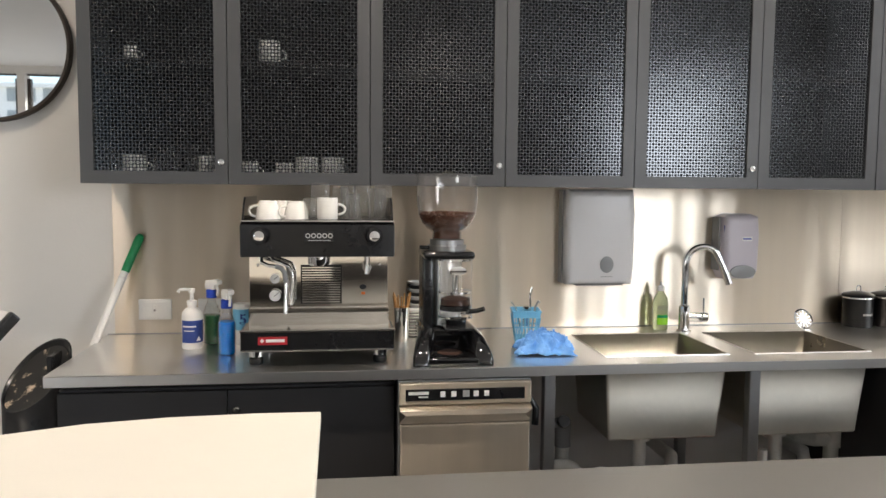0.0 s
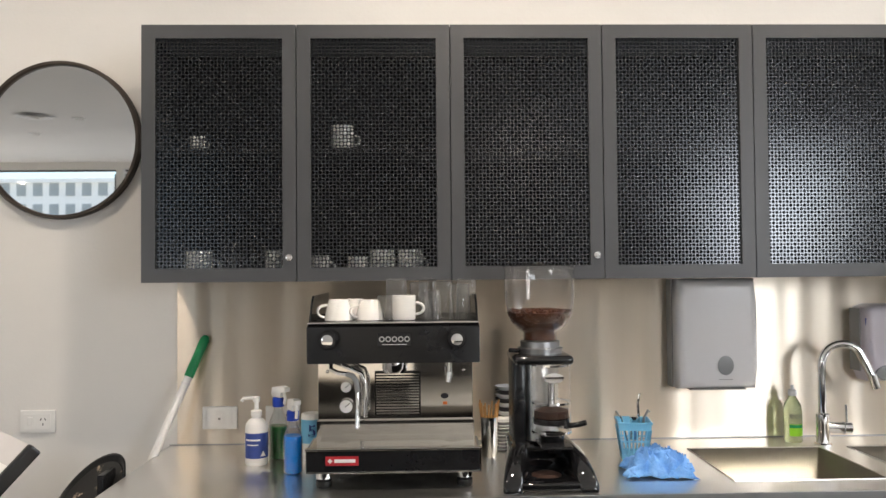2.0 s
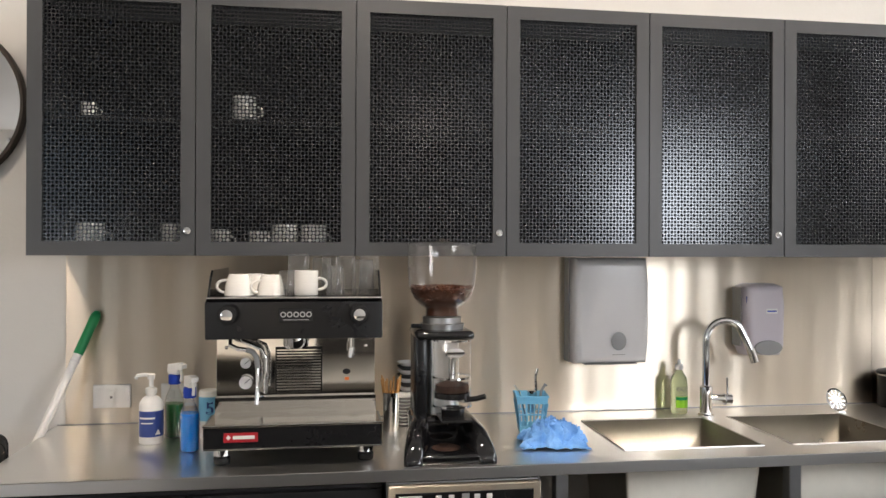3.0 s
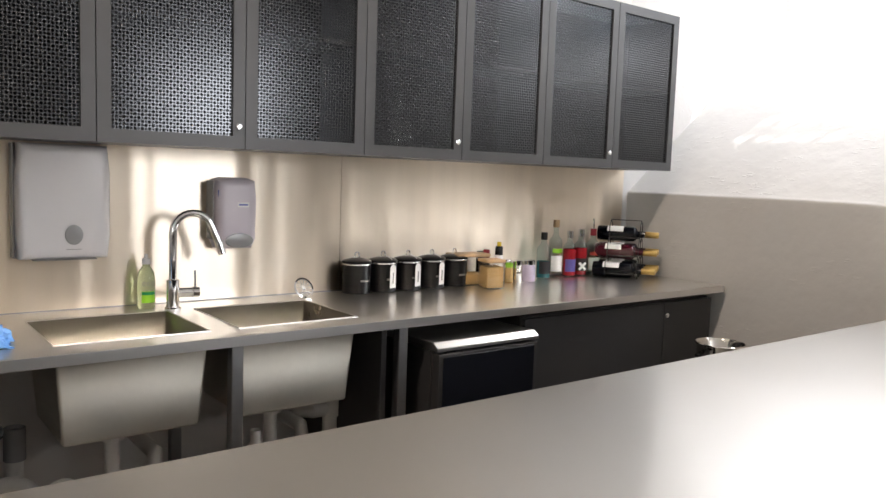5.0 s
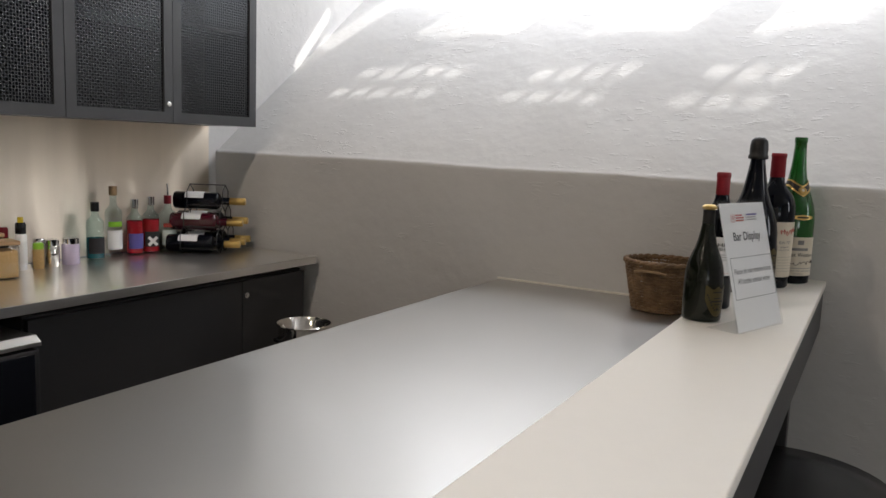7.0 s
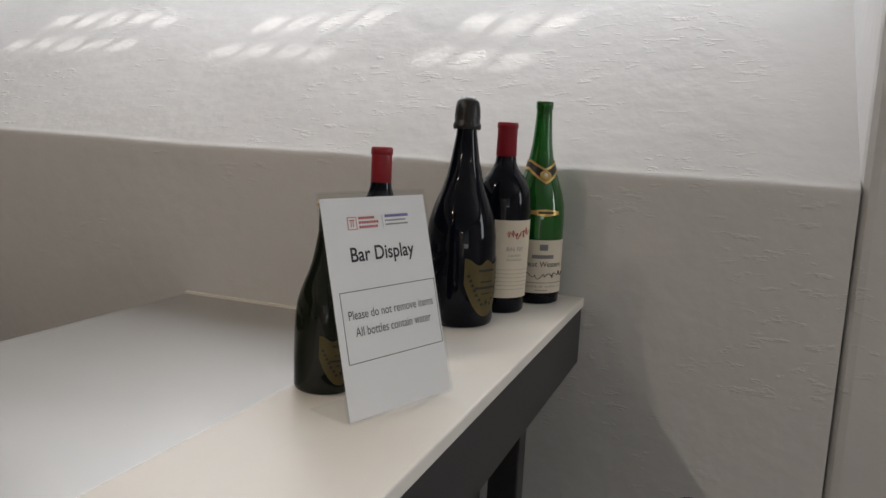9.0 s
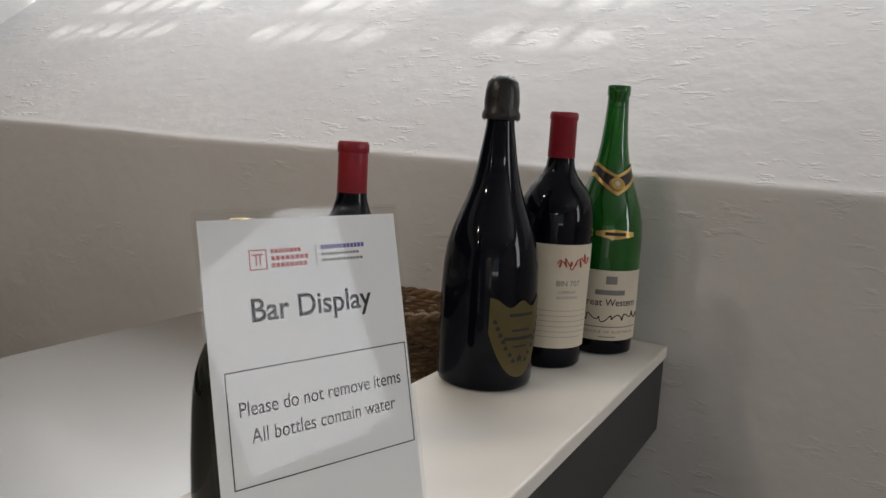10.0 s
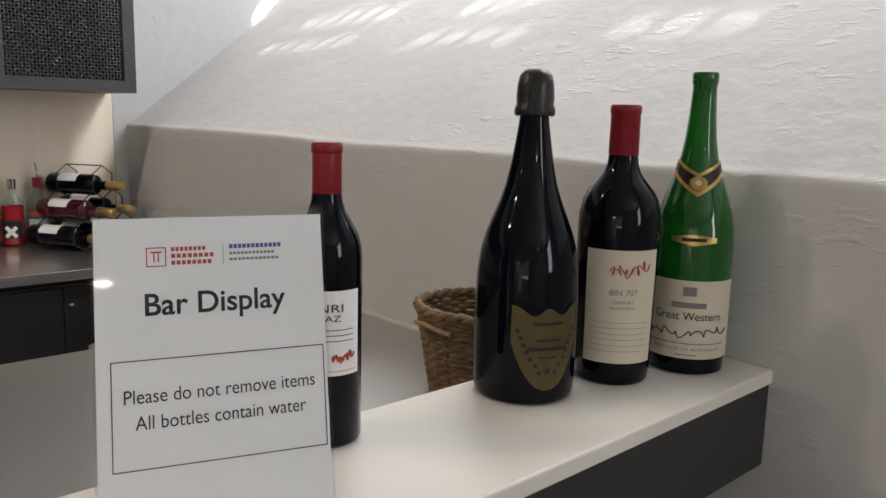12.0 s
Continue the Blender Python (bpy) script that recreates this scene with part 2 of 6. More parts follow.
BRONZE_FRAME = material("dark_bronze_frame", (0.055, 0.042, 0.033), 0.4, 0.4, vary=0.2, scale=20)
SUGAR = material("raw_sugar", (0.55, 0.36, 0.15), 0.8, vary=0.25, scale=150)
PINK_GIN = material("red_liqueur", (0.45, 0.02, 0.03), 0.08, trans=0.3, coat=0.4)
TOPAZ = clear_material("clear_spirit_glass", (0.86, 0.93, 0.92), 1.5)
TEAL = material("teal_glass", (0.03, 0.20, 0.22), 0.08, trans=0.4, coat=0.4)
LILAC = material("lilac_enamel", (0.55, 0.48, 0.62), 0.3)
GRINDS = material("ground_coffee", (0.05, 0.022, 0.012), 0.9, vary=0.5, scale=120)
ORANGE = material("orange_lamp", (0.7, 0.16, 0.03), 0.4)
WOOD_STICK = material("birch_stirrer", (0.66, 0.36, 0.13), 0.6, vary=0.2, scale=30)
PIPE = material("white_pvc", (0.68, 0.66, 0.62), 0.4, vary=0.15, scale=10)
SCUFF = material("scuffed_black_plastic", (0.6, 0.48, 0.36), 0.55, vary=0.9, scale=22, colour2=(0.012, 0.012, 0.012))
worn = next(n for n in SCUFF.node_tree.nodes if n.type == "VALTORGB").color_ramp.elements
worn[0].position, worn[1].position = 0.80, 0.90
FRIDGE_GLASS = material("dark_fridge_door", (0.008, 0.009, 0.013), 0.12, coat=0.3)
# emit: house wall and shutters glow by themselves, standing for daylight on them.
FACADE = material("glowing_white_render", (0.74, 0.73, 0.71), 0.8, vary=0.08, scale=0.6, emit=0.3)
SHUTTER = material("glowing_grey_shutter", (0.42, 0.44, 0.44), 0.6, vary=0.1, scale=2, emit=0.15)
LAMP_GLOW = material("downlight_lens", (1.0, 0.9, 0.76), 0.5, emit=6.0)

# ---------------------------------------------------------------- mesh helpers


def mesh_ob(name, verts, faces, mat, parent=None, label="", smooth=False):
    me = bpy.data.meshes.new(name)
    me.from_pydata(verts, [], faces)
    me.materials.append(mat)
    if smooth:
        me.shade_smooth()
    ob = new(name, me)
    ob.parent = parent
    if label:
        ob["label"] = label
    return ob


def part(name, bm, mat, parent=None, label="", smooth=None):
    """Links a bmesh as one mesh object; smooth: the angle in degrees under which edges are rounded."""
    me = bpy.data.meshes.new(name)
    bmesh.ops.recalc_face_normals(bm, faces=bm.faces)
    if smooth is not None:
        for f in bm.faces:
            f.smooth = True
        for e in bm.edges:
            if len(e.link_faces) == 2 and e.calc_face_angle(0) > radians(smooth):
                e.smooth = False
    bm.to_mesh(me)
    bm.free()
    me.materials.append(mat)
    ob = new(name, me)
    ob.parent = parent
    if label:
        ob["label"] = label
    return ob


def thing(name, m, label, category, group="", kind=""):
    ob = new(name)
    ob.empty_display_size = 0.05
    ob.matrix_basis = m
    return tagged(ob, label, category, group, kind)


def box(x0, x1, y0, y1, z0, z1, bevel=0.0, seg=2, bm=None):
    b = bmesh.new()
    bmesh.ops.create_cube(b, size=1)
    for v in b.verts:
        v.co = ((x0 + x1) / 2 + v.co.x * (x1 - x0), (y0 + y1) / 2 + v.co.y * (y1 - y0), (z0 + z1) / 2 + v.co.z * (z1 - z0))
    if bevel:
        bmesh.ops.bevel(b, geom=b.edges[:], offset=bevel, segments=seg, profile=0.5, affect="EDGES")
    return merge(bm, b)


def merge(bm, b, m=None):
    """Adds the bmesh b, moved by m, to bm (or returns it when there is none)."""
    if m is not None:
        b.transform(m)
    if bm is None:
        return b
    me = bpy.data.meshes.new("scrap")
    b.to_mesh(me)
    b.free()
    bm.from_mesh(me)
    bpy.data.meshes.remove(me)
    return bm


def prism(points, z0, z1, bevel=0.0, bm=None):
    """A slab with the outline points (x, y), from z0 to z1."""
    b = bmesh.new()
    vs = [b.verts.new((x, y, z0)) for x, y in points]
    f = b.faces.new(vs)
    r = bmesh.ops.extrude_face_region(b, geom=[f])
    for v in r["geom"]:
        if isinstance(v, bmesh.types.BMVert):
            v.co.z = z1
    if bevel:
        bmesh.ops.bevel(b, geom=[e for e in b.edges if len(e.link_faces) == 2 and e.calc_face_angle(0) > 0.5], offset=bevel, segments=2, profile=0.5, affect="EDGES")
    return merge(bm, b)


def lathe(profile, seg=32, bm=None, m=None, sx=1.0, sy=1.0):
    """Turns the profile of (radius, z) round the z axis."""
    b = bmesh.new()
    rings = []
    for r, z in profile:
        if r < 1e-6:
            rings.append([b.verts.new((0, 0, z))])
        else:
            rings.append([b.verts.new((sx * r * math.cos(2 * math.pi * i / seg), sy * r * math.sin(2 * math.pi * i / seg), z)) for i in range(seg)])
    for lo, hi in zip(rings, rings[1:]):
        for i in range(seg):
            j = (i + 1) % seg
            if len(lo) == 1 and len(hi) == 1:
                continue
            if len(lo) == 1:
                b.faces.new((lo[0], hi[j], hi[i]))
            elif len(hi) == 1:
                b.faces.new((lo[i], lo[j], hi[0]))
            else:
                b.faces.new((lo[i], lo[j], hi[j], hi[i]))
    return merge(bm, b, m)


def rod(p, q, r, seg=12, bm=None, r2=None):
    """A round bar from p to q."""
    p, q = Vector(p), Vector(q)
    d = q - p
    m = Matrix.Translation(p) @ d.to_track_quat("Z", "Y").to_matrix().to_4x4()
    return lathe([(0, 0), (r, 0), (r2 or r, d.length), (0, d.length)], seg, bm, m)


def tube(points, r, seg=10, bm=None, closed=False):
    """A round tube along points, mitred at the bends."""
    b = bmesh.new()
    pts = [Vector(p) for p in points]
    n = len(pts)
    rings, side = [], None
    for i, p in enumerate(pts):
        a = pts[i - 1] if (i or closed) else p
        c = pts[(i + 1) % n] if (i < n - 1 or closed) else p
        d = (c - a).normalized()
        if side is None:
            side = d.orthogonal().normalized()
        side = (side - d * side.dot(d)).normalized()
        up = d.cross(side)
        rings.append([b.verts.new(p + r * (math.cos(2 * math.pi * k / seg) * side + math.sin(2 * math.pi * k / seg) * up)) for k in range(seg)])
    for i in range(n if closed else n - 1):
        lo, hi = rings[i], rings[(i + 1) % n]
        for k in range(seg):
            b.faces.new((lo[k], lo[(k + 1) % seg], hi[(k + 1) % seg], hi[k]))
    if not closed:
        b.faces.new(rings[0][::-1])
        b.faces.new(rings[-1])
    return merge(bm, b)


def arc(c, r, a0, a1, n, plane="xz"):
    out = []
    for i in range(n + 1):
        a = radians(a0 + (a1 - a0) * i / n)
        u, v = r * math.cos(a), r * math.sin(a)
        out.append((c[0] + u, c[1], c[2] + v) if plane == "xz" else (c[0] + u, c[1] + v, c[2]) if plane == "xy" else (c[0], c[1] + u, c[2] + v))
    return out


def patch(name, r, a0, a1, low, high, mat, parent, label="", n=14, radius=None):
    """A label on a round bottle: angles in degrees, low and high as functions of 0..1 across it."""
    verts, faces = [], []
    rows = 5
    for i in range(n + 1):
        t = i / n
        a = radians(a0 + (a1 - a0) * t)
        for j in range(rows + 1):
            z = low(t) + (high(t) - low(t)) * j / rows
            rr = (radius(z) if radius else r) + 0.0007
            verts.append((rr * math.cos(a), rr * math.sin(a), z))
    for i in range(n):
        for j in range(rows):
            k = i * (rows + 1) + j
            faces.append((k, k + rows + 1, k + rows + 2, k + 1))
    return mesh_ob(name, verts, faces, mat, parent, label, True)


def writing(name, words, size, mat, parent, m, width=0.0, bold=0.0, bend=0.0, lift=0.0005):
    """Flat letters, centred; m places them; bend: the radius of the bottle that they go round (its axis is z)."""
    cu = bpy.data.curves.new(name, "FONT")
    cu.body, cu.size, cu.align_x, cu.align_y, cu.offset = words, size, "CENTER", "CENTER", bold
    tmp = bpy.data.objects.new("scrap", cu)
    scene.collection.objects.link(tmp)
    dg = bpy.context.evaluated_depsgraph_get()
    me = bpy.data.meshes.new_from_object(tmp.evaluated_get(dg))
    bpy.data.objects.remove(tmp)
    xs = [v.co.x for v in me.vertices]
    k = width / (max(xs) - min(xs)) if width else 1.0
    for v in me.vertices:
        x, y = v.co.x * k, v.co.y
        if bend:
            a = x / bend
            p = m @ Vector((0, 0, 0))
            base = math.atan2(p.y, p.x)
            v.co = ((bend + lift) * math.cos(base + a), (bend + lift) * math.sin(base + a), p.z + y)
        else:
            v.co = m @ Vector((x, y, lift))
    me.materials.clear()
    me.materials.append(mat)
    ob = new(name, me)
    ob.parent = parent
    return ob


CT = 0.912          # worktop height
WALL_Y = 2.87       # face of the back wall

# ---------------------------------------------------------------- the setting


def setting(name, bm, mat, label, category, smooth=None):
    return tagged(part(name, bm, mat, None, "", smooth), label, category, "", "structure")


setting("floor", box(-7.2, 5.6, -5.6, 3.2, -0.1, 0.0), FLOOR, "mid grey vinyl floor of the bar room", "floor")
b = box(-7.2, 3.9, -5.6, 3.2, 3.0, 3.12)
setting("ceiling", b, CEILING, "plain white painted ceiling over the bar", "ceiling")
setting("ceiling_shaft", box(3.9, 5.6, -0.5, 3.2, 3.5, 3.6), CEILING, "white ceiling over the deep window recess", "ceiling")
b = box(-7.2, 3.724, WALL_Y, WALL_Y + 0.2, 0, 3.0)
setting("wall_back", b, PLASTER, "off-white painted wall behind the counter", "wall")
setting("wall_jamb_far", box(3.726, 5.6, WALL_Y, WALL_Y + 0.25, 0, 3.5), ROUGH_PLASTER, "white roughly plastered side of the window recess", "wall")
setting("wall_left", box(-7.4, -7.2, -5.6, 3.2, 0, 3.0), PLASTER, "off-white painted end wall", "wall")
b = box(3.775, 5.6, -2.2, -0.25, 0, 3.5, 0.03, 3)
box(3.775, 4.0, -5.6, -4.2, 0, 3.0, bm=b)
box(3.775, 4.0, -4.2, -2.2, 0, 1.28, bm=b)
box(3.775, 4.0, -4.2, -2.2, 2.62, 3.0, bm=b)
setting("wall_jamb_near", b, ROUGH_PLASTER, "white roughly plastered wall beside the window recess", "wall")


def sloped_sill():
    """Thick plastered wall: upright face to 1.31 m, a worn round nosing, then a steep sill up to the window."""
    prof = [(3.775, 0.0), (3.775, 0.6), (3.775, 1.0), (3.775, 1.28), (3.775, 1.306), (3.7765, 1.314), (3.781, 1.3195), (3.789, 1.3235), (3.80, 1.331)]
    prof += [(3.80 + 1.45 * i / 24, 1.331 + 1.115 * i / 24) for i in range(1, 25)] + [(5.5, 2.446), (5.5, 0.0)]
    ys = [-0.25 + 3.12 * i / 60 for i in range(61)]
    verts, faces = [], []
    n = len(prof)
    for y in ys:
        for k, (x, z) in enumerate(prof):
            d = 0.0
            if 1 <= k < n - 2:
                d = 0.006 * noise.noise((x * 2.2, y * 2.2, z * 2.2)) + 0.0022 * noise.noise((x * 9, y * 9, z * 9))
            lift = (0.004 + 0.0045 * y) if 3 < k < n - 2 else 0.0
            verts.append((x - d, y, z + d + lift))
    for i in range(len(ys) - 1):
        for k in range(n - 1):
            a = i * n + k
            faces.append((a, a + 1, a + n + 1, a + n))
    ob = mesh_ob("wall_sill", verts, faces, ROUGH_PLASTER, None, "", True)
    return tagged(ob, "thick white plastered wall with a steep sloping window sill", "wall", "", "structure")


sloped_sill()


def sill_window():
    """The high window above the sill: opening, frame, bars and panes."""
    w = thing("window_1", pose(5.25, 0, 0), "tall white-framed window above the sloping sill", "window", "", "structure")
    y0, y1, z0, z1 = -0.25, 2.87, 2.45, 3.5
    bm = box(0, 0.07, y0, y1, z0, z0 + 0.06, 0.004)
    box(0, 0.07, y0, y1, z1 - 0.55, z1, 0.004, bm=bm)
    box(0, 0.07, y0, y0 + 0.07, z0 + 0.06, z1 - 0.55, 0.004, bm=bm)
    box(0, 0.07, y1 - 0.07, y1, z0 + 0.06, z1 - 0.55, 0.004, bm=bm)
    part("window_frame", bm, PLASTER, w)
    # Unseen mullions, spaced to throw the beams of light on the sill.
    openings = [(-0.10, 0.28), (0.52, 1.0), (1.32, 1.92), (2.32, 2.50)]
    edges = [y0 + 0.07] + [v for p in openings for v in p] + [y1 - 0.07]
    for a, d in zip(edges[::2], edges[1::2]):
        part("mullion", box(0.005, 0.065, a, d, z0 + 0.06, z1 - 0.55, 0.004), PLASTER, w)
    for a, d in openings:
        part("window_bar", box(0.02, 0.05, a, d, 2.80, 2.82, 0.002), PLASTER, w)
        # Unseen lattice, added to break the sun into small spots on the sill.
        if d - a > 0.3:
            n = round((d - a) / 0.115)
            for k in range(n + 1):
                y = a + (d - a) * k / n
                part("sun_spot_bar", box(0.012, 0.02, y - 0.017, y + 0.017, 2.82, z1 - 0.55), PLASTER, w)
            for low, high in ((2.74, 2.80), (2.843, 2.866), (2.892, 2.95)):
                part("sun_spot_bar", box(0.012, 0.02, a, d, low, high), PLASTER, w)
        part("pane", box(0.03, 0.036, a, d, z0 + 0.06, z1 - 0.55), GLASS, w).visible_shadow = False


sill_window()


def street_wall():
    """The wall behind the camera, with wide windows to the street."""
    y0, y1 = -5.6, -5.4
    z0, z1 = 0.9, 2.9
    xs = [(-6.9, -4.2), (-4.1, -2.7)]
    bm = box(-7.2, 3.9, y0, y1, 0, z0)
    box(-7.2, 3.9, y0, y1, z1, 3.0, bm=bm)
    edges = [-7.2] + [v for p in xs for v in p] + [3.9]
    for a, c in zip(edges[::2], edges[1::2]):
        box(a, c, y0, y1, z0, z1, bm=bm)
    setting("wall_street", bm, PLASTER, "off-white wall with a row of street windows", "wall")
    for a, c in xs:
        w = thing("window_2", pose(0, y0 + 0.06, 0), "dark-framed street window letting in daylight", "window", "street windows", "structure")
        bm = box(a, c, 0, 0.06, z0, z0 + 0.05)
        box(a, c, 0, 0.06, z1 - 0.02, z1, bm=bm)
        box(a, a + 0.05, 0, 0.06, z0 + 0.05, z1 - 0.06, bm=bm)
        box(c - 0.05, c, 0, 0.06, z0 + 0.05, z1 - 0.06, bm=bm)
        part("window_frame", bm, BRONZE_FRAME, w)
        p = part("pane", box(a + 0.05, c - 0.05, 0.027, 0.033, z0 + 0.05, z1 - 0.06), GLASS, w)
        p.visible_shadow = False


street_wall()
w = thing("window_3", pose(3.9, 0, 0), "dark-framed side window letting in daylight", "window", "", "structure")
bm = box(0, 0.06, -4.2, -2.2, 1.28, 1.33)
box(0, 0.06, -4.2, -2.2, 2.57, 2.62, bm=bm)
box(0, 0.06, -4.2, -4.15, 1.33, 2.57, bm=bm)
box(0, 0.06, -2.25, -2.2, 1.33, 2.57, bm=bm)
box(0, 0.06, -3.22, -3.18, 1.33, 2.57, bm=bm)
part("window_frame", bm, BRONZE_FRAME, w)
part("pane", box(0.027, 0.033, -4.15, -2.25, 1.33, 2.57), GLASS, w).visible_shadow = False


def facade():
    """The white building across the street, with rows of shuttered windows; its materials glow in place of daylight."""
    h = thing("building", pose(0, -58, 0), "white rendered building across the street with grey shutters", "building", "", "structure")
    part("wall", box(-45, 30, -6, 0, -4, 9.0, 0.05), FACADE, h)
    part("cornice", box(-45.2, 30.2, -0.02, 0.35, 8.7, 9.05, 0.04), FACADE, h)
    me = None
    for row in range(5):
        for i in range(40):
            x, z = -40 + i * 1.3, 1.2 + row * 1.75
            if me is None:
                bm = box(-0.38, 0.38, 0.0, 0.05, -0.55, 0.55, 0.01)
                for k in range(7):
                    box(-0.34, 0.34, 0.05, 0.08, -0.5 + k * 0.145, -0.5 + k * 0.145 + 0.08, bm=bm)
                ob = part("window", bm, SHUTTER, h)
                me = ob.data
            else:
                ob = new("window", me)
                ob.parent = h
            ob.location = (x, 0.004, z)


facade()
b = box(-60, 60, -80, -5.6, -0.3, -0.12)
setting("ground", b, material("asphalt", (0.06, 0.06, 0.06), 0.8, vary=0.3, scale=1), "grey asphalt street outside", "ground")

# Fittings for every lamp in the list, the two added ones included.
for lx, ly, watts in DOWNLIGHTS:
    d = thing("downlight", pose(lx, ly, 3.0), "small recessed white ceiling downlight", "light", "ceiling downlights")
    part("trim_ring", lathe([(0.045, -0.001), (0.065, -0.001), (0.066, -0.008), (0.048, -0.012), (0.045, -0.001)], 28), WHITE_PLASTIC, d, "", 40)
    part("lens", lathe([(0, -0.004), (0.044, -0.004)], 24), LAMP_GLOW if watts else WHITE_PLASTIC, d)
v = thing("ceiling_vent", pose(-3.72, -2.19, 3.0), "round white ceiling air diffuser with louvres", "air vent")
for k in range(4):
    r = 0.03 + 0.04 * k
    part("louvre", lathe([(r, -0.004), (r + 0.030, -0.022 + 0.004 * k), (r + 0.033, -0.020 + 0.004 * k), (r + 0.006, -0.001)], 36), WHITE_PLASTIC, v, "", 40)

# stainless splashback and the counter
s = thing("splashback", pose(0, 0, 0), "brushed stainless steel splashback covering the wall", "splashback", "", "structure")
for a, c in ((-0.79, 1.99), (1.9915, 3.72)):
    part("panel", box(a, c, WALL_Y - 0.012, WALL_Y, CT + 0.001, 2.2), STEEL, s)

c = thing("worktop", pose(0, 0, 0), "long stainless steel worktop with two welded sink bowls", "worktop")
SINKS = [(0.84, 1.25), (1.345, 1.75)]
SY0, SY1 = 2.335, 2.70
YF, YB, XL, XR = 2.235, WALL_Y, -0.815, 3.738
bm = bmesh.new()
cuts = [XL, SINKS[0][0], SINKS[0][1], SINKS[1][0], SINKS[1][1], XR]
ys = [YF, SY0, SY1, YB]
grid = {}
for i, x in enumerate(cuts):
    for j, y in enumerate(ys):
        grid[i, j] = bm.verts.new((x, y, CT))
for i in range(5):
    for j in range(3):
        if j == 1 and i in (1, 3):
            continue
        bm.faces.new((grid[i, j], grid[i + 1, j], grid[i + 1, j + 1], grid[i, j + 1]))
part("top_sheet", bm, STEEL_TOP, c)
bm = box(XL, XR, YF, YF + 0.004, CT - 0.032, CT - 0.0015, 0.0012)
box(XL, XL + 0.004, YF + 0.004, YB, CT - 0.032, CT - 0.0015, 0.001, bm=bm)
box(XR - 0.004, XR, YF + 0.004, YB, CT - 0.032, CT - 0.0015, 0.001, bm=bm)
box(XL + 0.004, XR - 0.004, YF + 0.004, SY0 - 0.003, CT - 0.03, CT - 0.012, bm=bm)
part("front_edge", bm, STEEL_TOP, c)
bm = box(XL, XR, WALL_Y - 0.015, WALL_Y - 0.0125, CT, CT + 0.004, 0.001)
part("joint_line", bm, STEEL_FRAME, c)
for a, d in SINKS:
    bm = bmesh.new()
    z1, z0, t = CT + 0.001, 0.632, 0.022
    top = [(a, SY0), (d, SY0), (d, SY1), (a, SY1)]
    bot = [(a + t, SY0 + t), (d - t, SY0 + t), (d - t, SY1 - t), (a + t, SY1 - t)]
    vt = [bm.verts.new((x, y, z1)) for x, y in top]
    vb = [bm.verts.new((x, y, z0)) for x, y in bot]
    for k in range(4):
        bm.faces.new((vt[k], vt[(k + 1) % 4], vb[(k + 1) % 4], vb[k]))
    bm.faces.new(vb)
    bmesh.ops.bevel(bm, geom=[e for e in bm.edges if len(e.link_faces) == 2], offset=0.007, segments=3, profile=0.5, affect="EDGES")
    ob = part("sink_bowl", bm, SINK_OUTER, c, "deep brushed steel sink bowl", 12)
    sol = ob.modifiers.new("sheet", "SOLIDIFY")
    sol.thickness, sol.offset, sol.material_offset = 0.002, 1, 1
    ob.data.materials.append(STEEL_SINK)
    part("sink_rim", tube([(x, y, CT + 0.0012) for x, y in [(a - 0.003, SY0 - 0.003), (d + 0.003, SY0 - 0.003), (d + 0.003, SY1 + 0.003), (a - 0.003, SY1 + 0.003)]], 0.0022, 6, closed=True), STEEL_TOP, c)
    part("drain", lathe([(0, 0.637), (0.03, 0.636), (0.042, 0.639), (0.045, 0.636)], 24, None, pose((a + d) / 2, 2.55, 0)), CHROME, c, "", 40)
for x in (0.64, 1.313, 1.90):
    for y in (2.29, 2.80):
        part("leg", box(x - 0.018, x + 0.018, y - 0.018, y + 0.018, 0.0, CT - 0.033, 0.003), STEEL_FRAME, c)
part("side_panel", box(1.83, 1.85, 2.30, 2.84, 0.0, CT - 0.033), LAMINATE, c)

# pipes under the sinks
for (a, d) in SINKS:
    x, y = (a + d) / 2 - 0.02, 2.50
    w = thing("waste_pipe", pose(x, y, 0), "white plastic sink waste pipe with a bottle trap", "pipe", "waste pipes")
    part("tailpiece", rod((0, 0, 0.40), (0, 0, 0.629), 0.022, 16), PIPE, w, "", 40)
    part("nut", rod((0, 0, 0.585), (0, 0, 0.63), 0.036, 10), PIPE, w, "", 30)
    part("trap", tube([(0, 0, 0.42), (0, 0, 0.34), *arc((0.06, 0, 0.34), 0.06, 180, 360, 8), (0.12, 0, 0.46), (0.14, 0.05, 0.50), (0.14, 0.34, 0.50)], 0.024, 14), PIPE, w, "", 40)
w = thing("wall_pipe", pose(0.795, 2.65, 0), "white plastic standpipe with a grey collar", "pipe")
part("standpipe", rod((0, 0, 0), (0, 0, 0.60), 0.024, 16), PIPE, w, "", 40)
part("collar", lathe([(0.0, 0.52), (0.030, 0.52), (0.030, 0.615), (0.026, 0.618), (0.022, 0.606), (0, 0.606)], 20), GREY_CLEAR, w, "grey rubber collar", 40)
w = thing("drain_hose", pose(0.78, 2.50, 0), "looped white drain hose below the sinks", "hose")
part("hose", tube([(-0.10, 0.06, 0.0), (-0.10, 0.05, 0.36), *[(-0.025 - 0.075 * math.cos(math.pi * k / 10), 0.03, 0.42 + 0.075 * math.sin(math.pi * k / 10)) for k in range(11)], (0.05, 0.02, 0.30), (0.06, 0.02, 0.0)], 0.021, 12), PIPE, w, "", 60)
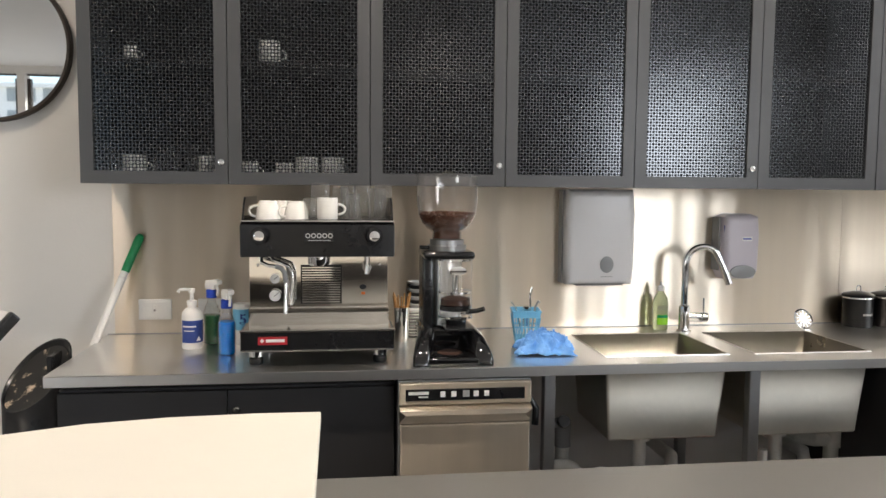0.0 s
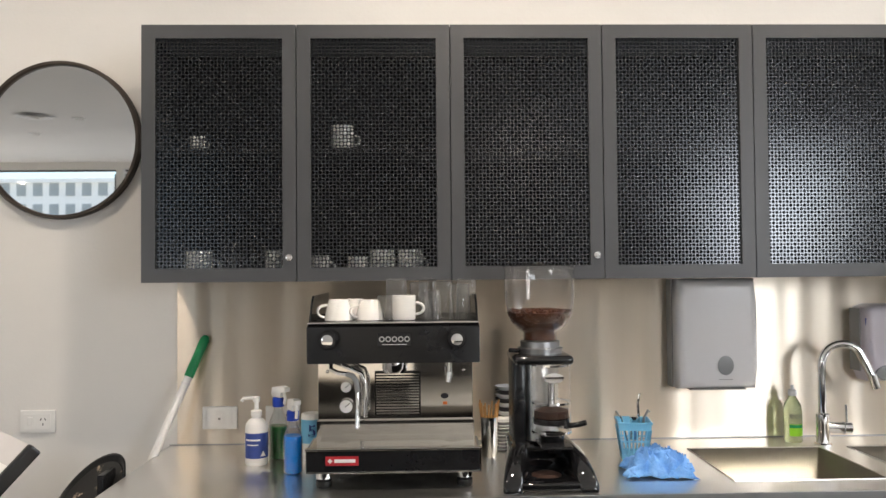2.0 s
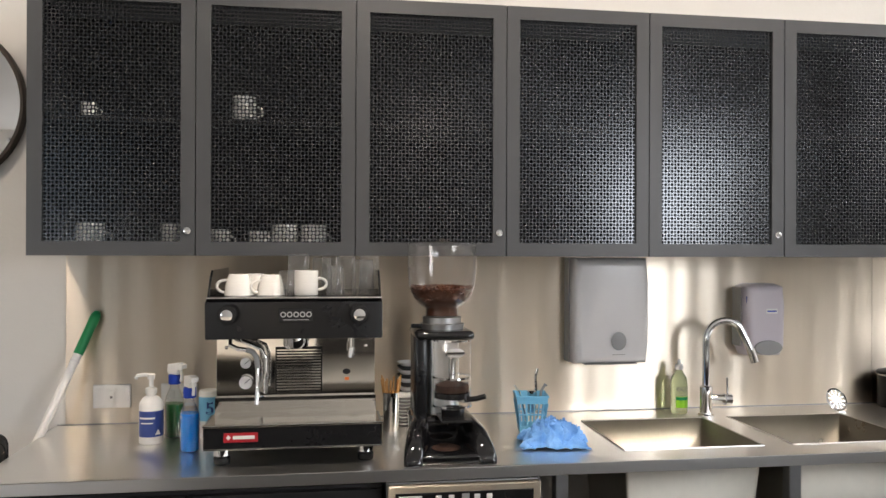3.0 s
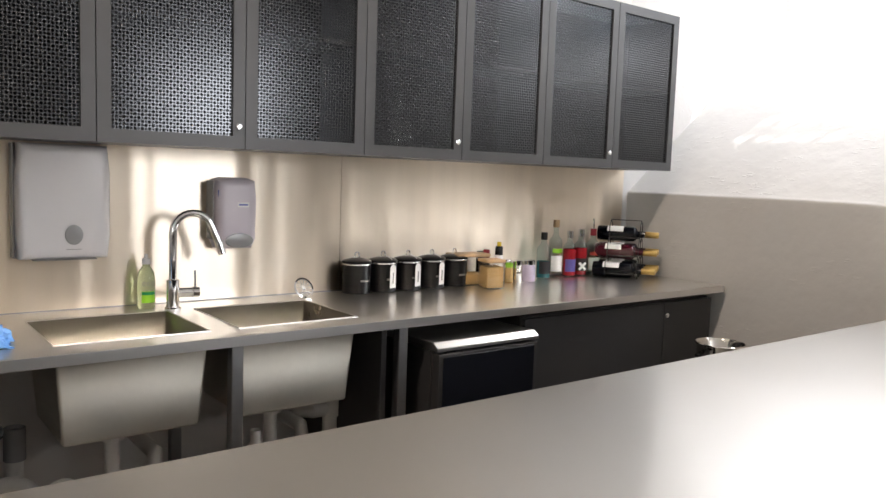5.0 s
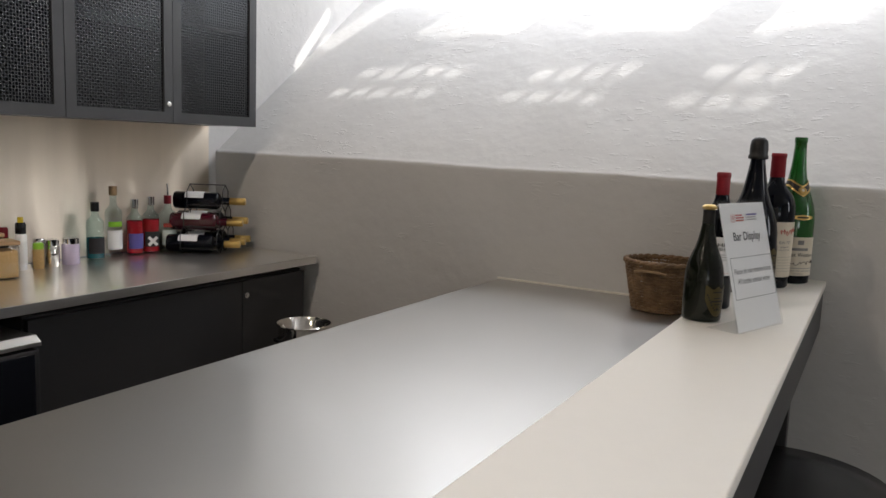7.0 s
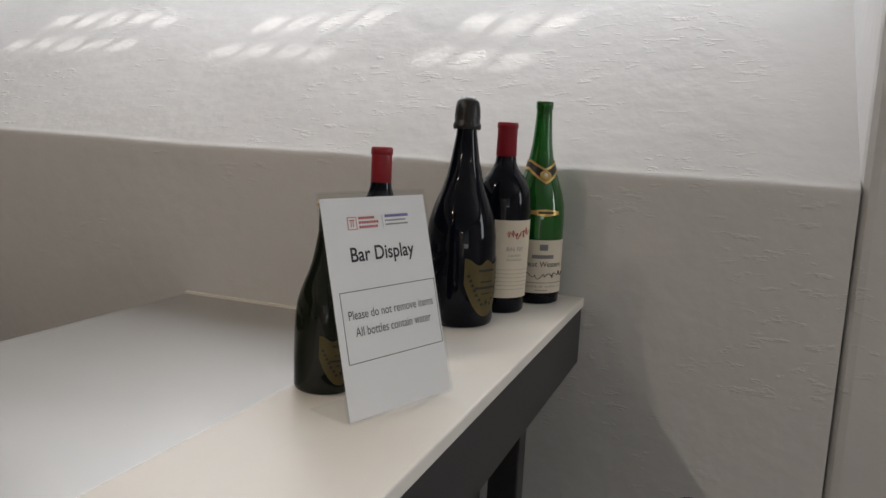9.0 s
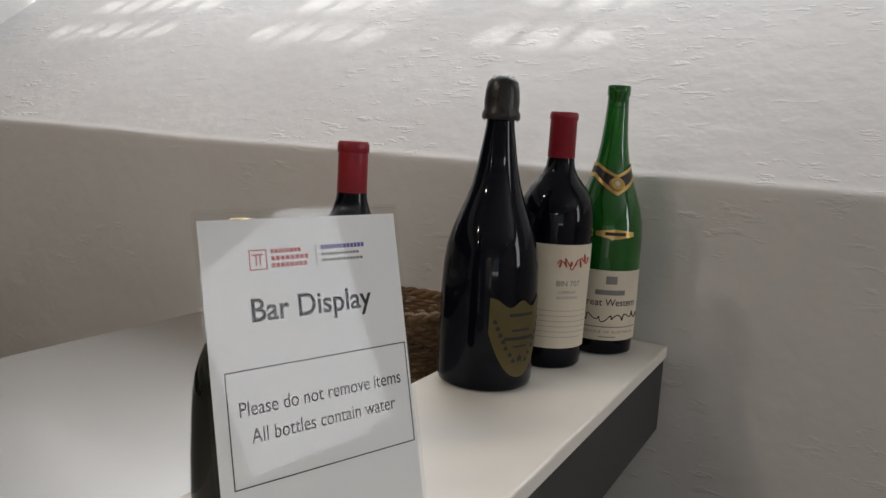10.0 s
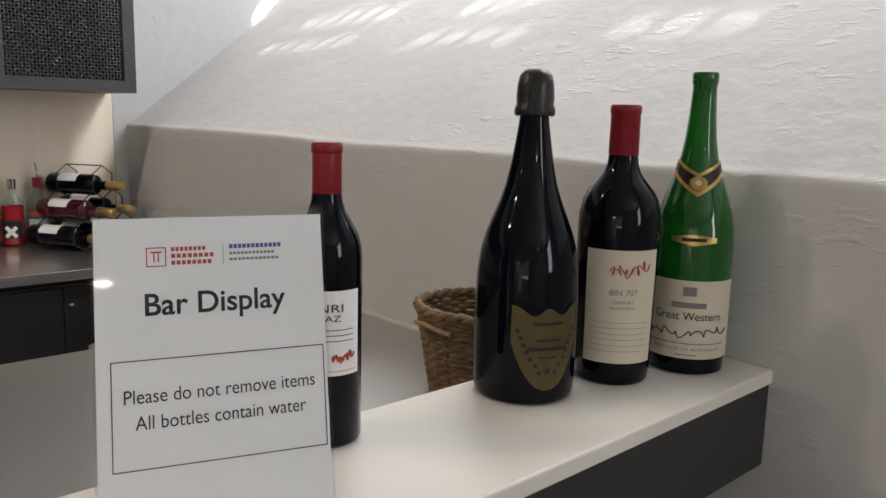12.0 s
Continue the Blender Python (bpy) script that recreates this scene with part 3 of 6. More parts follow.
part("hose", tube([(0.075, 0.0, 0.0), (0.075, 0.0, 0.38), *[(0.110 - 0.035 * math.cos(math.pi * k / 8), 0.0, 0.44 + 0.035 * math.sin(math.pi * k / 8)) for k in range(9)], (0.150, 0.0, 0.0)], 0.018, 12), PIPE, w, "", 60)
w = thing("tap_valve", pose(0.665, 2.33, 0.700), "small black and steel water valve on the bench leg", "valve")
part("body", rod((-0.006, 0.0, 0), (0.045, 0.02, 0), 0.012, 14), STEEL_FRAME, w, "", 40)
part("knob", lathe([(0, 0), (0.020, 0), (0.022, 0.006), (0.019, 0.018), (0, 0.020)], 10, None, pose(0.035, 0.0, 0.006, 60)), BLACK, w, "black ribbed knob", 30)
w = thing("wall_pipe", pose(1.812, 2.60, 0), "white plastic drain pipe elbow below the sinks", "pipe")
part("standpipe", rod((0, 0, 0), (0, 0, 0.62), 0.027, 16), PIPE, w, "", 40)
part("elbow", tube([(0, 0, 0.53), (-0.07, 0, 0.53), (-0.10, 0.03, 0.53), (-0.10, 0.28, 0.53)], 0.03, 14), PIPE, w, "", 40)
part("collar", rod((0, 0, 0.50), (0, 0, 0.57), 0.036, 16), PIPE, w, "", 40)

# base units


def base_cabinet(x0, x1, split, knob, label):
    u = thing("base_cabinet", pose(x0, 0, 0), label, "cabinet", "base cabinets")
    w = x1 - x0
    bm = box(0, w, 2.31, 2.84, 0.10, 0.855, 0.002)
    box(0.02, w - 0.02, 2.36, 2.80, 0.0, 0.10, bm=bm)
    part("body", bm, LAMINATE, u)
    part("counter_rail", box(0, w, 2.33, 2.84, 0.855, CT - 0.034), LAMINATE, u)
    edges = [0.002] + split + [w - 0.002]
    for i, (a, d) in enumerate(zip(edges, edges[1:])):
        door = part("door", box(a + 0.0015, d - 0.0015, 2.285, 2.308, 0.11, 0.848, 0.0015), LAMINATE, u)
        if i in knob:
            x = knob[i]
            part("lock", lathe([(0, -0.006), (0.006, -0.006), (0.007, -0.003), (0.011, -0.003), (0.012, 0)], 18, None, pose(x, 2.285, 0.79, -90)), CHROME, door, "round chrome lock", 40)
    return u


base_cabinet(-0.80, 0.165, [0.475], {1: 0.50}, "black laminate base cabinet with two doors")
base_cabinet(2.475, 3.72, [0.875], {1: 0.898}, "black laminate base cabinet beside the small fridge")


def dishwasher():
    u = thing("glass_washer", pose(0.17, 2.235, 0), "stainless steel under-counter glass washer with a control strip", "dishwasher")
    W = 0.405
    part("body", box(0.0, W, 0.02, 0.58, 0.06, 0.872, 0.004), STEEL_FRAME, u)
    part("fascia", box(0.003, W - 0.003, -0.002, 0.02, 0.802, 0.868, 0.004), STEEL, u)
    strip = part("control_strip", box(0.022, W - 0.024, -0.0045, -0.002, 0.815, 0.850, 0.001), BLACK, u, "black glossy control strip")
    for x in (0.132, 0.165, 0.232, 0.264):
        part("button", box(x - 0.0075, x + 0.0075, -0.0065, -0.0045, 0.826, 0.843, 0.001), GREY_PLASTIC, strip)
    part("badge", box(0.03, 0.09, -0.0055, -0.0045, 0.834, 0.843), WHITE_PLASTIC, strip)
    part("badge", box(0.06, 0.088, -0.0055, -0.0045, 0.825, 0.829), GREY_PLASTIC, strip)
    part("display", box(0.192, 0.212, -0.0055, -0.0045, 0.825, 0.845), GREY_CLEAR, strip)
    door = part("door", box(0.006, W - 0.006, 0.0, 0.018, 0.20, 0.742, 0.004), STEEL, u, "brushed steel drop-down door")
    bm = bmesh.new()
    prof = [(0.0, 0.796), (-0.022, 0.790), (-0.024, 0.776), (0.0, 0.770), (0.004, 0.745), (0.018, 0.745), (0.018, 0.797)]
    rows = []
    for x in (0.004, W - 0.004):
        rows.append([bm.verts.new((x + (0.018 if x < 0.1 else -0.018) * (1 if k in (2, 3) else 0), y, z)) for k, (y, z) in enumerate(prof)])
    for k in range(len(prof)):
        bm.faces.new((rows[0][k], rows[0][(k + 1) % 7], rows[1][(k + 1) % 7], rows[1][k]))
    bm.faces.new(rows[0][::-1])
    bm.faces.new(rows[1])
    part("handle_lip", bm, STEEL, door, "", 25)
    part("kick_plate", box(0.006, W - 0.006, 0.03, 0.04, 0.06, 0.195), STEEL_FRAME, u)
    part("hose_valve", tube([(W + 0.004, 0.05, 0.80), (W + 0.022, 0.04, 0.77), (W + 0.02, 0.04, 0.72)], 0.011, 10), BLACK, u, "", 40)


dishwasher()


def fridge():
    u = thing("bar_fridge", pose(1.985, 2.19, 0), "small black bar fridge with a stainless steel top", "fridge")
    W = 0.47
    part("cabinet", box(0, W, 0.04, 0.56, 0.03, 0.795, 0.004), LAMINATE, u)
    bm = prism([(0.0, 0.795), (0.0, 0.806), (0.025, 0.823), (0.5, 0.823), (0.5, 0.795)], 0, W + 0.006, 0.0015)
    bm.transform(Matrix(((0, 0, 1, -0.003), (1, 0, 0, 0.0), (0, 1, 0, 0), (0, 0, 0, 1))))
    part("top_plate", bm, STEEL_TOP, u, "brushed steel top with a sloped lip")
    d = part("door", box(0.004, W - 0.004, 0.0, 0.038, 0.10, 0.785, 0.003), LAMINATE, u)
    part("door_panel", box(0.022, W - 0.02, -0.004, 0.0, 0.590, 0.775, 0.002), FRIDGE_GLASS, d, "dark glossy door panel")
    part("handle", box(0.03, W - 0.005, -0.012, 0.0, 0.570, 0.586, 0.003), STEEL_TOP, d, "pale metal edge strip")
    part("door_panel", box(0.022, W - 0.02, -0.004, 0.0, 0.12, 0.566, 0.002), FRIDGE_GLASS, d)


fridge()

# ---------------------------------------------------------------- wall cabinets
DW, DZ0, DZ1, DY = 0.45, 1.448, 2.20, 2.55
PITCH, NX, NZ = 0.0105, 35, 64


def perforated_mesh():
    """A thin steel sheet with large and small round holes in turn."""
    verts, faces = [], []
    h = PITCH / 2
    ring = [(-h, -h), (0, -h), (h, -h), (h, 0), (h, h), (0, h), (-h, h), (-h, 0)]
    for i in range(NX):
        for j in range(NZ):
            cx, cz = (i - NX / 2 + 0.5) * PITCH, (j + 0.5) * PITCH
            r = 0.0050 if (i + j) % 2 == 0 else 0.0036
            k = len(verts)
            for x, z in ring:
                verts.append((cx + x, 0, cz + z))
            for y in (0, 0.0015):
                for x, z in ring:
                    l = math.hypot(x, z)
                    verts.append((cx + r * x / l, y, cz + r * z / l))
            for q in range(8):
                p = (q + 1) % 8
                faces.append((k + q, k + p, k + 8 + p, k + 8 + q))
                faces.append((k + 8 + q, k + 8 + p, k + 16 + p, k + 16 + q))
    me = bpy.data.meshes.new("perforated_panel")
    me.from_pydata(verts, [], faces)
    me.materials.append(PERFORATED)
    return me


SHEET = perforated_mesh()


def door_frame_bm():
    """A mitred frame of flat bar, with the opening for the perforated sheet."""
    bm = bmesh.new()
    o = [(0.0015, DZ0), (DW - 0.0015, DZ0), (DW - 0.0015, DZ1), (0.0015, DZ1)]
    i = [(0.041, DZ0 + 0.040), (DW - 0.041, DZ0 + 0.040), (DW - 0.041, DZ1 - 0.040), (0.041, DZ1 - 0.040)]
    fo, fi = [bm.verts.new((x, 0, z)) for x, z in o], [bm.verts.new((x, 0, z)) for x, z in i]
    bo, bi = [bm.verts.new((x, 0.02, z)) for x, z in o], [bm.verts.new((x, 0.02, z)) for x, z in i]
    for k in range(4):
        n = (k + 1) % 4
        bm.faces.new((fo[k], fo[n], fi[n], fi[k]))
        bm.faces.new((bo[k], bi[k], bi[n], bo[n]))
        bm.faces.new((fo[k], bo[k], bo[n], fo[n]))
        bm.faces.new((fi[k], fi[n], bi[n], bi[k]))
    bmesh.ops.bevel(bm, geom=[e for e in bm.edges if e.calc_face_angle(0) > 1], offset=0.0012, segments=1, affect="EDGES")
    return bm


def wall_cabinet():
    u = thing("wall_cabinet", pose(-0.8, 0, 0), "charcoal steel wall cabinet with two perforated metal doors", "cabinet", "wall cabinets")
    W = 2 * DW
    y0, y1, t = DY + 0.021, WALL_Y - 0.013, 0.012
    bm = box(0, t, y0, y1, DZ0, DZ1)
    box(W - t, W, y0, y1, DZ0, DZ1, bm=bm)
    box(t, W - t, y0, y1, DZ0, DZ0 + t, bm=bm)
    box(t, W - t, y0, y1, DZ1 - t, DZ1, bm=bm)
    part("body", bm, CHARCOAL, u)
    # Back and shelf carry the shade colour, far darker than the charcoal body.
    part("back_panel", box(t, W - t, y1 - 0.006, y1, DZ0 + t, DZ1 - t), CAB_SHADE, u)
    part("shelf", box(t, W - t, y0 + 0.01, y1 - 0.007, 1.828, 1.843), CAB_SHADE, u)
    for k in range(2):
        d = part("door", door_frame_bm(), CHARCOAL, u)
        d.location = (k * DW, DY, 0)
        p = new("perforated_panel", SHEET)
        p.parent, p.location = d, (DW / 2, 0.008, DZ0 + 0.040)
        p["label"] = "perforated steel sheet with round holes"
        if k == 0:
            part("lock", lathe([(0, -0.008), (0.005, -0.008), (0.0055, -0.006), (0.010, -0.005), (0.0115, 0)], 18, None, pose(DW - 0.022, 0, DZ0 + 0.070, -90)), CHROME, d, "round chrome cam lock", 40)
    return u


unit = wall_cabinet()
for k in range(1, 5):
    copy_thing(unit, pose(-0.8 + 2 * DW * k, 0, 0))

# ---------------------------------------------------------------- the bar
BAR_Z, ISL_Y = 1.036, 1.39
isl = thing("bar_island", pose(0, 0, 0), "long stainless steel bar bench with a black base", "bar counter")
part("steel_top", box(-0.60, 3.77, 0.40, ISL_Y, CT - 0.03, CT, 0.0025), ISLAND_STEEL, isl, "brushed stainless steel top")
part("rear_upstand", box(3.765, 3.776, 0.53, ISL_Y, CT, CT + 0.006), WHITE_STONE, isl, "pale sealant line along the wall")
part("base", box(-0.55, 3.77, 0.55, ISL_Y - 0.06, 0.0, CT - 0.032), LAMINATE, isl)
part("riser", box(-0.035, 3.77, 0.45, 0.52, CT + 0.0005, BAR_Z - 0.03), LAMINATE, isl)
part("riser", box(-0.6, -0.045, 0.45, 1.30, CT + 0.0005, BAR_Z - 0.03), LAMINATE, isl)
out = [(1.6, 0.25), (3.775, 0.281), (3.775, 0.525), (-0.037, 0.525), (-0.037, 1.395), (-0.156, 1.397), (-0.301, 1.388), (-0.436, 1.363), (-0.56, 1.313),
       (-0.66, 1.24), (-0.74, 1.14), (-0.79, 1.02), (-0.81, 0.88), (-0.81, 0.33), (0.95, 0.33)]
top = tagged(part("raised_counter", prism(out[::-1], BAR_Z - 0.022, BAR_Z, 0.003), WHITE_STONE), "off-white solid stone bar top raised above the steel bench", "bar top")
fas = thing("counter_support", pose(0, 0, 0), "black bar front panel below the pale bar top", "bar front")
part("fascia", prism([(0.95, 0.345), (1.6, 0.262), (3.772, 0.285), (3.772, 0.31), (1.6, 0.287), (0.95, 0.37)], 0.885, BAR_Z - 0.0225), LAMINATE, fas)
part("front_panel", box(-0.6, 3.772, 0.50, 0.545, 0.0, CT - 0.032), LAMINATE, fas)
for x in (2.2, 3.45):
    part("support_post", box(x - 0.025, x + 0.025, 0.32, 0.38, 0.0, 0.885, 0.003), LAMINATE, fas)
    part("bracket", box(x - 0.02, x + 0.02, 0.38, 0.50, 0.85, 0.885), LAMINATE, fas)

# ---------------------------------------------------------------- left end of the back wall


def wall_mirror():
    m = thing("wall_mirror", pose(-1.167, WALL_Y, 1.914, 90), "round wall mirror in a thin dark bronze frame", "mirror")
    part("glass", lathe([(0, 0.020), (0.247, 0.020), (0.247, 0.002), (0, 0.002)], 72), MIRROR, m, "", 30)
    part("rim", lathe([(0.246, 0.001), (0.246, 0.030), (0.249, 0.034), (0.257, 0.034), (0.260, 0.030), (0.260, 0.001), (0.246, 0.001)], 72), BRONZE_FRAME, m, "", 40)


wall_mirror()


def power_outlet(x, y, z, switches, label):
    o = thing("power_outlet", pose(x, y, z), label, "power outlet", "power outlets")
    part("plate", box(-0.057, 0.057, -0.010, 0, -0.037, 0.037, 0.004, 3), WHITE_PLASTIC, o, "", 40)
    part("inset", box(-0.043, 0.043, -0.0115, -0.010, -0.026, 0.026, 0.001), WHITE_PLASTIC, o)
    for sx in switches:
        part("switch", box(sx - 0.008, sx + 0.008, -0.016, -0.0115, -0.012, 0.016, 0.002), WHITE_PLASTIC, o)
    if len(switches) == 1 and switches[0] < 0:
        bm = bmesh.new()
        for cx, cz, ang in ((0.012, 0.008, 25), (0.026, 0.008, -25), (0.019, -0.008, 0)):
            merge(bm, box(-0.0014, 0.0014, -0.0122, -0.0115, -0.004, 0.004), pose(cx, 0, cz, 0, ang, 0))
        part("slots", bm, INK, o)
    else:
        part("key_hole", box(-0.004, 0.004, -0.0165, -0.0115, -0.006, 0.002, 0.001), GREY_INK, o)


power_outlet(-1.243, WALL_Y, 0.995, [-0.022], "white single wall power outlet with a switch")
power_outlet(-0.650, WALL_Y - 0.012, 1.002, [0.0], "white blank switch plate on the splashback")
power_outlet(-0.445, WALL_Y - 0.012, 1.002, [-0.022], "white power outlet partly hidden behind bottles")


def broom():
    """A long-handled broom leaning on the end of the counter."""
    p0, p1 = Vector((-1.13, 2.40, 0.03)), Vector((-0.690, 2.842, 1.272))
    d = (p1 - p0).normalized()
    q = p1 - d * 0.14
    b0 = thing("broom", Matrix.Translation(p0), "white broom handle with a green hanging grip", "broom")
    part("handle", rod((0, 0, 0), q - p0, 0.0125, 16), WHITE_PLASTIC, b0, "", 40)
    ax = d.to_track_quat("Z", "Y").to_matrix().to_4x4()
    m = Matrix.Translation(q - p0) @ ax
    bm = lathe([(0, -0.006), (0.0145, -0.004), (0.0150, 0.02), (0.0145, 0.075), (0.0155, 0.11), (0.0150, 0.125), (0.009, 0.137), (0, 0.140)], 18, None, m)
    part("grip", bm, GREEN_GRIP, b0, "moulded green grip", 50)
    part("hanging_hole", lathe([(0, 0), (0.0045, 0), (0.0045, 0.001), (0, 0.001)], 14, None, m @ pose(0, -0.0155, 0.122, 90)), INK, b0)
    part("collar", lathe([(0.013, -0.03), (0.0138, -0.03), (0.0138, -0.024), (0.013, -0.024)], 16, None, m), GREY_PLASTIC, b0)
    part("head", box(-0.14, 0.14, -0.03, 0.03, -0.028, 0.03, 0.006), BLACK, b0)


broom()


def slanted_bin():
    """A black cylindrical bin with a slanted mouth, scuffed inside."""
    t = thing("slanted_bin", pose(-0.915, 2.47, 0), "black plastic bin with a slanted scuffed mouth", "bin")
    seg, r = 40, 0.098
    verts, faces = [], []
    for rr, lift in ((r, 0.0), (r, 1.0), (r - 0.006, 1.0), (r - 0.012, 0.2)):
        for i in range(seg):
            a = 2 * math.pi * i / seg
            x, y = rr * math.cos(a), rr * math.sin(a)
            rim = 0.865 + 0.45 * x + 0.85 * y
            z = 0.0 if lift == 0 else rim if lift == 1 else 0.12
            verts.append((x, y, z))
    for k in range(3):
        for i in range(seg):
            j = (i + 1) % seg
            faces.append((k * seg + i, k * seg + j, (k + 1) * seg + j, (k + 1) * seg + i))
    faces.append(tuple(range(seg))[::-1])
    faces.append(tuple(3 * seg + i for i in range(seg)))
    mesh_ob("shell", verts, faces, BLACK, t, "", True)
    disc = [(0, 0, 0.835)] + [((r - 0.009) * math.cos(2 * math.pi * i / seg), (r - 0.009) * math.sin(2 * math.pi * i / seg),
                               0.852 + 0.45 * (r - 0.009) * math.cos(2 * math.pi * i / seg) + 0.85 * (r - 0.009) * math.sin(2 * math.pi * i / seg)) for i in range(seg)]
    mesh_ob("inner_plate", disc, [(0, 1 + i, 1 + (i + 1) % seg) for i in range(seg)], SCUFF, t, "scuffed black plate with worn white patches", True)
    part("cross_rod", rod((-0.085, -0.03, 0.765), (0.06, -0.03, 0.775), 0.007), GREY_PLASTIC, t, "", 40)
    part("bracket", box(0.045, 0.062, -0.05, 0.04, 0.85, 0.93, 0.003), BLACK, t)


slanted_bin()


def menu_stand():
    """A tilted frame on a post, with a printed sheet."""
    t = thing("menu_stand", pose(-0.63, 1.6, 0), "black tilted menu stand holding a printed sheet", "menu stand")
    top_edge, down = Vector((-0.69, 0.72, 0.0)).normalized(), Vector((-0.52, -0.48, -0.70)).normalized()
    face = top_edge.cross(-down)
    m = Matrix.Translation((0, 0, 1.187)) @ Matrix((top_edge, down, face)).transposed().to_4x4()
    bm = bmesh.new()
    for a in (box(0.0, 0.016, 0.0, 0.32, -0.012, 0.012, 0.004), box(0.204, 0.22, 0.0, 0.32, -0.012, 0.012, 0.004), box(0.016, 0.204, 0.304, 0.32, -0.012, 0.012, 0.004)):
        merge(bm, a, m)
    part("frame", bm, BLACK, t)
    for nm, y0, y1, mat, lab in (("clip_bar", 0.0, 0.045, GREY_PLASTIC, "grey metal clip bar"), ("sheet", 0.045, 0.304, PAPER, "white printed sheet")):
        bm = box(0.016, 0.204, y0, y1, -0.005, 0.005)
        bm.transform(m)
        part(nm, bm, mat, t, lab)
    for nm, x0, mat, rows in (("print_bars", 0.05, PURPLE_INK, 3), ("print_bars", 0.12, RED_INK, 2)):
        bm = bmesh.new()
        for k in range(rows):
            merge(bm, box(x0, x0 + 0.05, 0.085 + 0.02 * k, 0.095 + 0.02 * k, -0.0065, -0.0055), m)
            merge(bm, box(x0, x0 + 0.05, 0.085 + 0.02 * k, 0.095 + 0.02 * k, 0.0055, 0.0065), m)
        part(nm, bm, mat, t)
    c = m @ Vector((0.11, 0.16, 0.0))
    part("post", rod((c.x, c.y, 0.0), (c.x, c.y, c.z), 0.014), BLACK, t, "", 40)
    part("foot", lathe([(0, 0), (0.15, 0), (0.15, 0.01), (0.02, 0.022), (0, 0.022)], 32, None, Matrix.Translation((c.x, c.y, 0))), BLACK, t, "", 40)


menu_stand()

# ---------------------------------------------------------------- things on the worktop


def pump_bottle():
    t = thing("pump_bottle", pose(-0.478, 2.60, CT), "white pump bottle with a dark blue label", "bottle")
    part("body", lathe([(0, 0), (0.030, 0), (0.033, 0.004), (0.033, 0.105), (0.031, 0.118), (0.022, 0.13), (0.0135, 0.135), (0.0135, 0.142), (0, 0.142)], 28), WHITE_PLASTIC, t, "", 50)
    patch("wrap_label", 0.033, -150, 10, lambda u: 0.022, lambda u: 0.095, NAVY, t, "dark blue printed label")
    patch("label_band", 0.0335, -140, -60, lambda u: 0.073, lambda u: 0.078, WHITE_PLASTIC, t)
    patch("label_band", 0.0335, -130, -70, lambda u: 0.060, lambda u: 0.063, WHITE_PLASTIC, t)
    patch("label_mark", 0.0335, -60, -30, lambda u: 0.028, lambda u: 0.028 + 0.016 * (1 - abs(2 * u - 1)), WHITE_PLASTIC, t)
    part("collar", lathe([(0.015, 0.140), (0.016, 0.142), (0.016, 0.156), (0.007, 0.160), (0.006, 0.185), (0, 0.185)], 20), WHITE_PLASTIC, t, "", 40)
    part("nozzle", tube([(0.006, 0, 0.192), (-0.02, 0, 0.194), (-0.038, 0, 0.192), (-0.043, 0, 0.184)], 0.0055, 10), WHITE_PLASTIC, t, "", 40)
    part("pump_head", lathe([(0, 0.180), (0.010, 0.182), (0.011, 0.196), (0, 0.199)], 16), WHITE_PLASTIC, t, "", 40)


pump_bottle()


def spray_bottle(x, y, rz, h, liquid, mat, cap, label):
    t = thing("spray_bottle", pose(x, y, CT, 0, 0, rz), label, "spray bottle", "spray bottles")
    part("liquid", lathe([(0, 0.002), (0.026, 0.002), (0.030, 0.006), (0.030, liquid), (0, liquid)], 4 * 7, None, None, 1.0, 0.8), mat, t, "", 50)
    part("bottle", lathe([(0.027, 0), (0.0325, 0.004), (0.0325, h * 0.62), (0.028, h * 0.72), (0.015, h * 0.88), (0.0135, h), (0.0125, h), (0.0145, h * 0.87), (0.027, h * 0.71), (0.0312, h * 0.61), (0.0312, 0.004)], 28, None, None, 1.0, 0.8), GLASS, t, "", 50)
    part("collar", lathe([(0.0165, h - 0.008), (0.0175, h - 0.006), (0.0175, h + 0.018), (0.014, h + 0.021), (0, h + 0.021)], 22), cap, t, "ribbed screw collar", 40)
    bm = prism([(-0.020, h + 0.021), (0.018, h + 0.021), (0.022, h + 0.032), (0.018, h + 0.050), (-0.022, h + 0.056), (-0.042, h + 0.052), (-0.042, h + 0.040), (-0.024, h + 0.036)], -0.011, 0.011, 0.003)
    bm.transform(Matrix(((1, 0, 0, 0), (0, 0, 1, 0), (0, 1, 0, 0), (0, 0, 0, 1))))
    part("spray_head", bm, WHITE_PLASTIC, t, "", 40)
    part("trigger", tube([(-0.026, 0, h + 0.036), (-0.032, 0, h + 0.018), (-0.028, 0, h + 0.002)], 0.0045, 8), WHITE_PLASTIC, t, "", 40)


spray_bottle(-0.353, 2.49, 118, 0.155, 0.105, BLUE_LIQUID, BLUE_CAP, "clear spray bottle half full of blue cleaner")
spray_bottle(-0.425, 2.66, 140, 0.165, 0.100, GREEN_LIQUID, BLUE_CAP, "clear spray bottle half full of green cleaner")
t = thing("cleaner_tub", pose(-0.325, 2.66, CT), "white plastic tub with a blue printed band", "tub")
part("body", lathe([(0, 0), (0.030, 0), (0.031, 0.004), (0.031, 0.13), (0.028, 0.137), (0, 0.137)], 24), WHITE_PLASTIC, t, "", 50)
patch("label", 0.031, -160, -20, lambda u: 0.05, lambda u: 0.12, BLUE_PLASTIC, t)
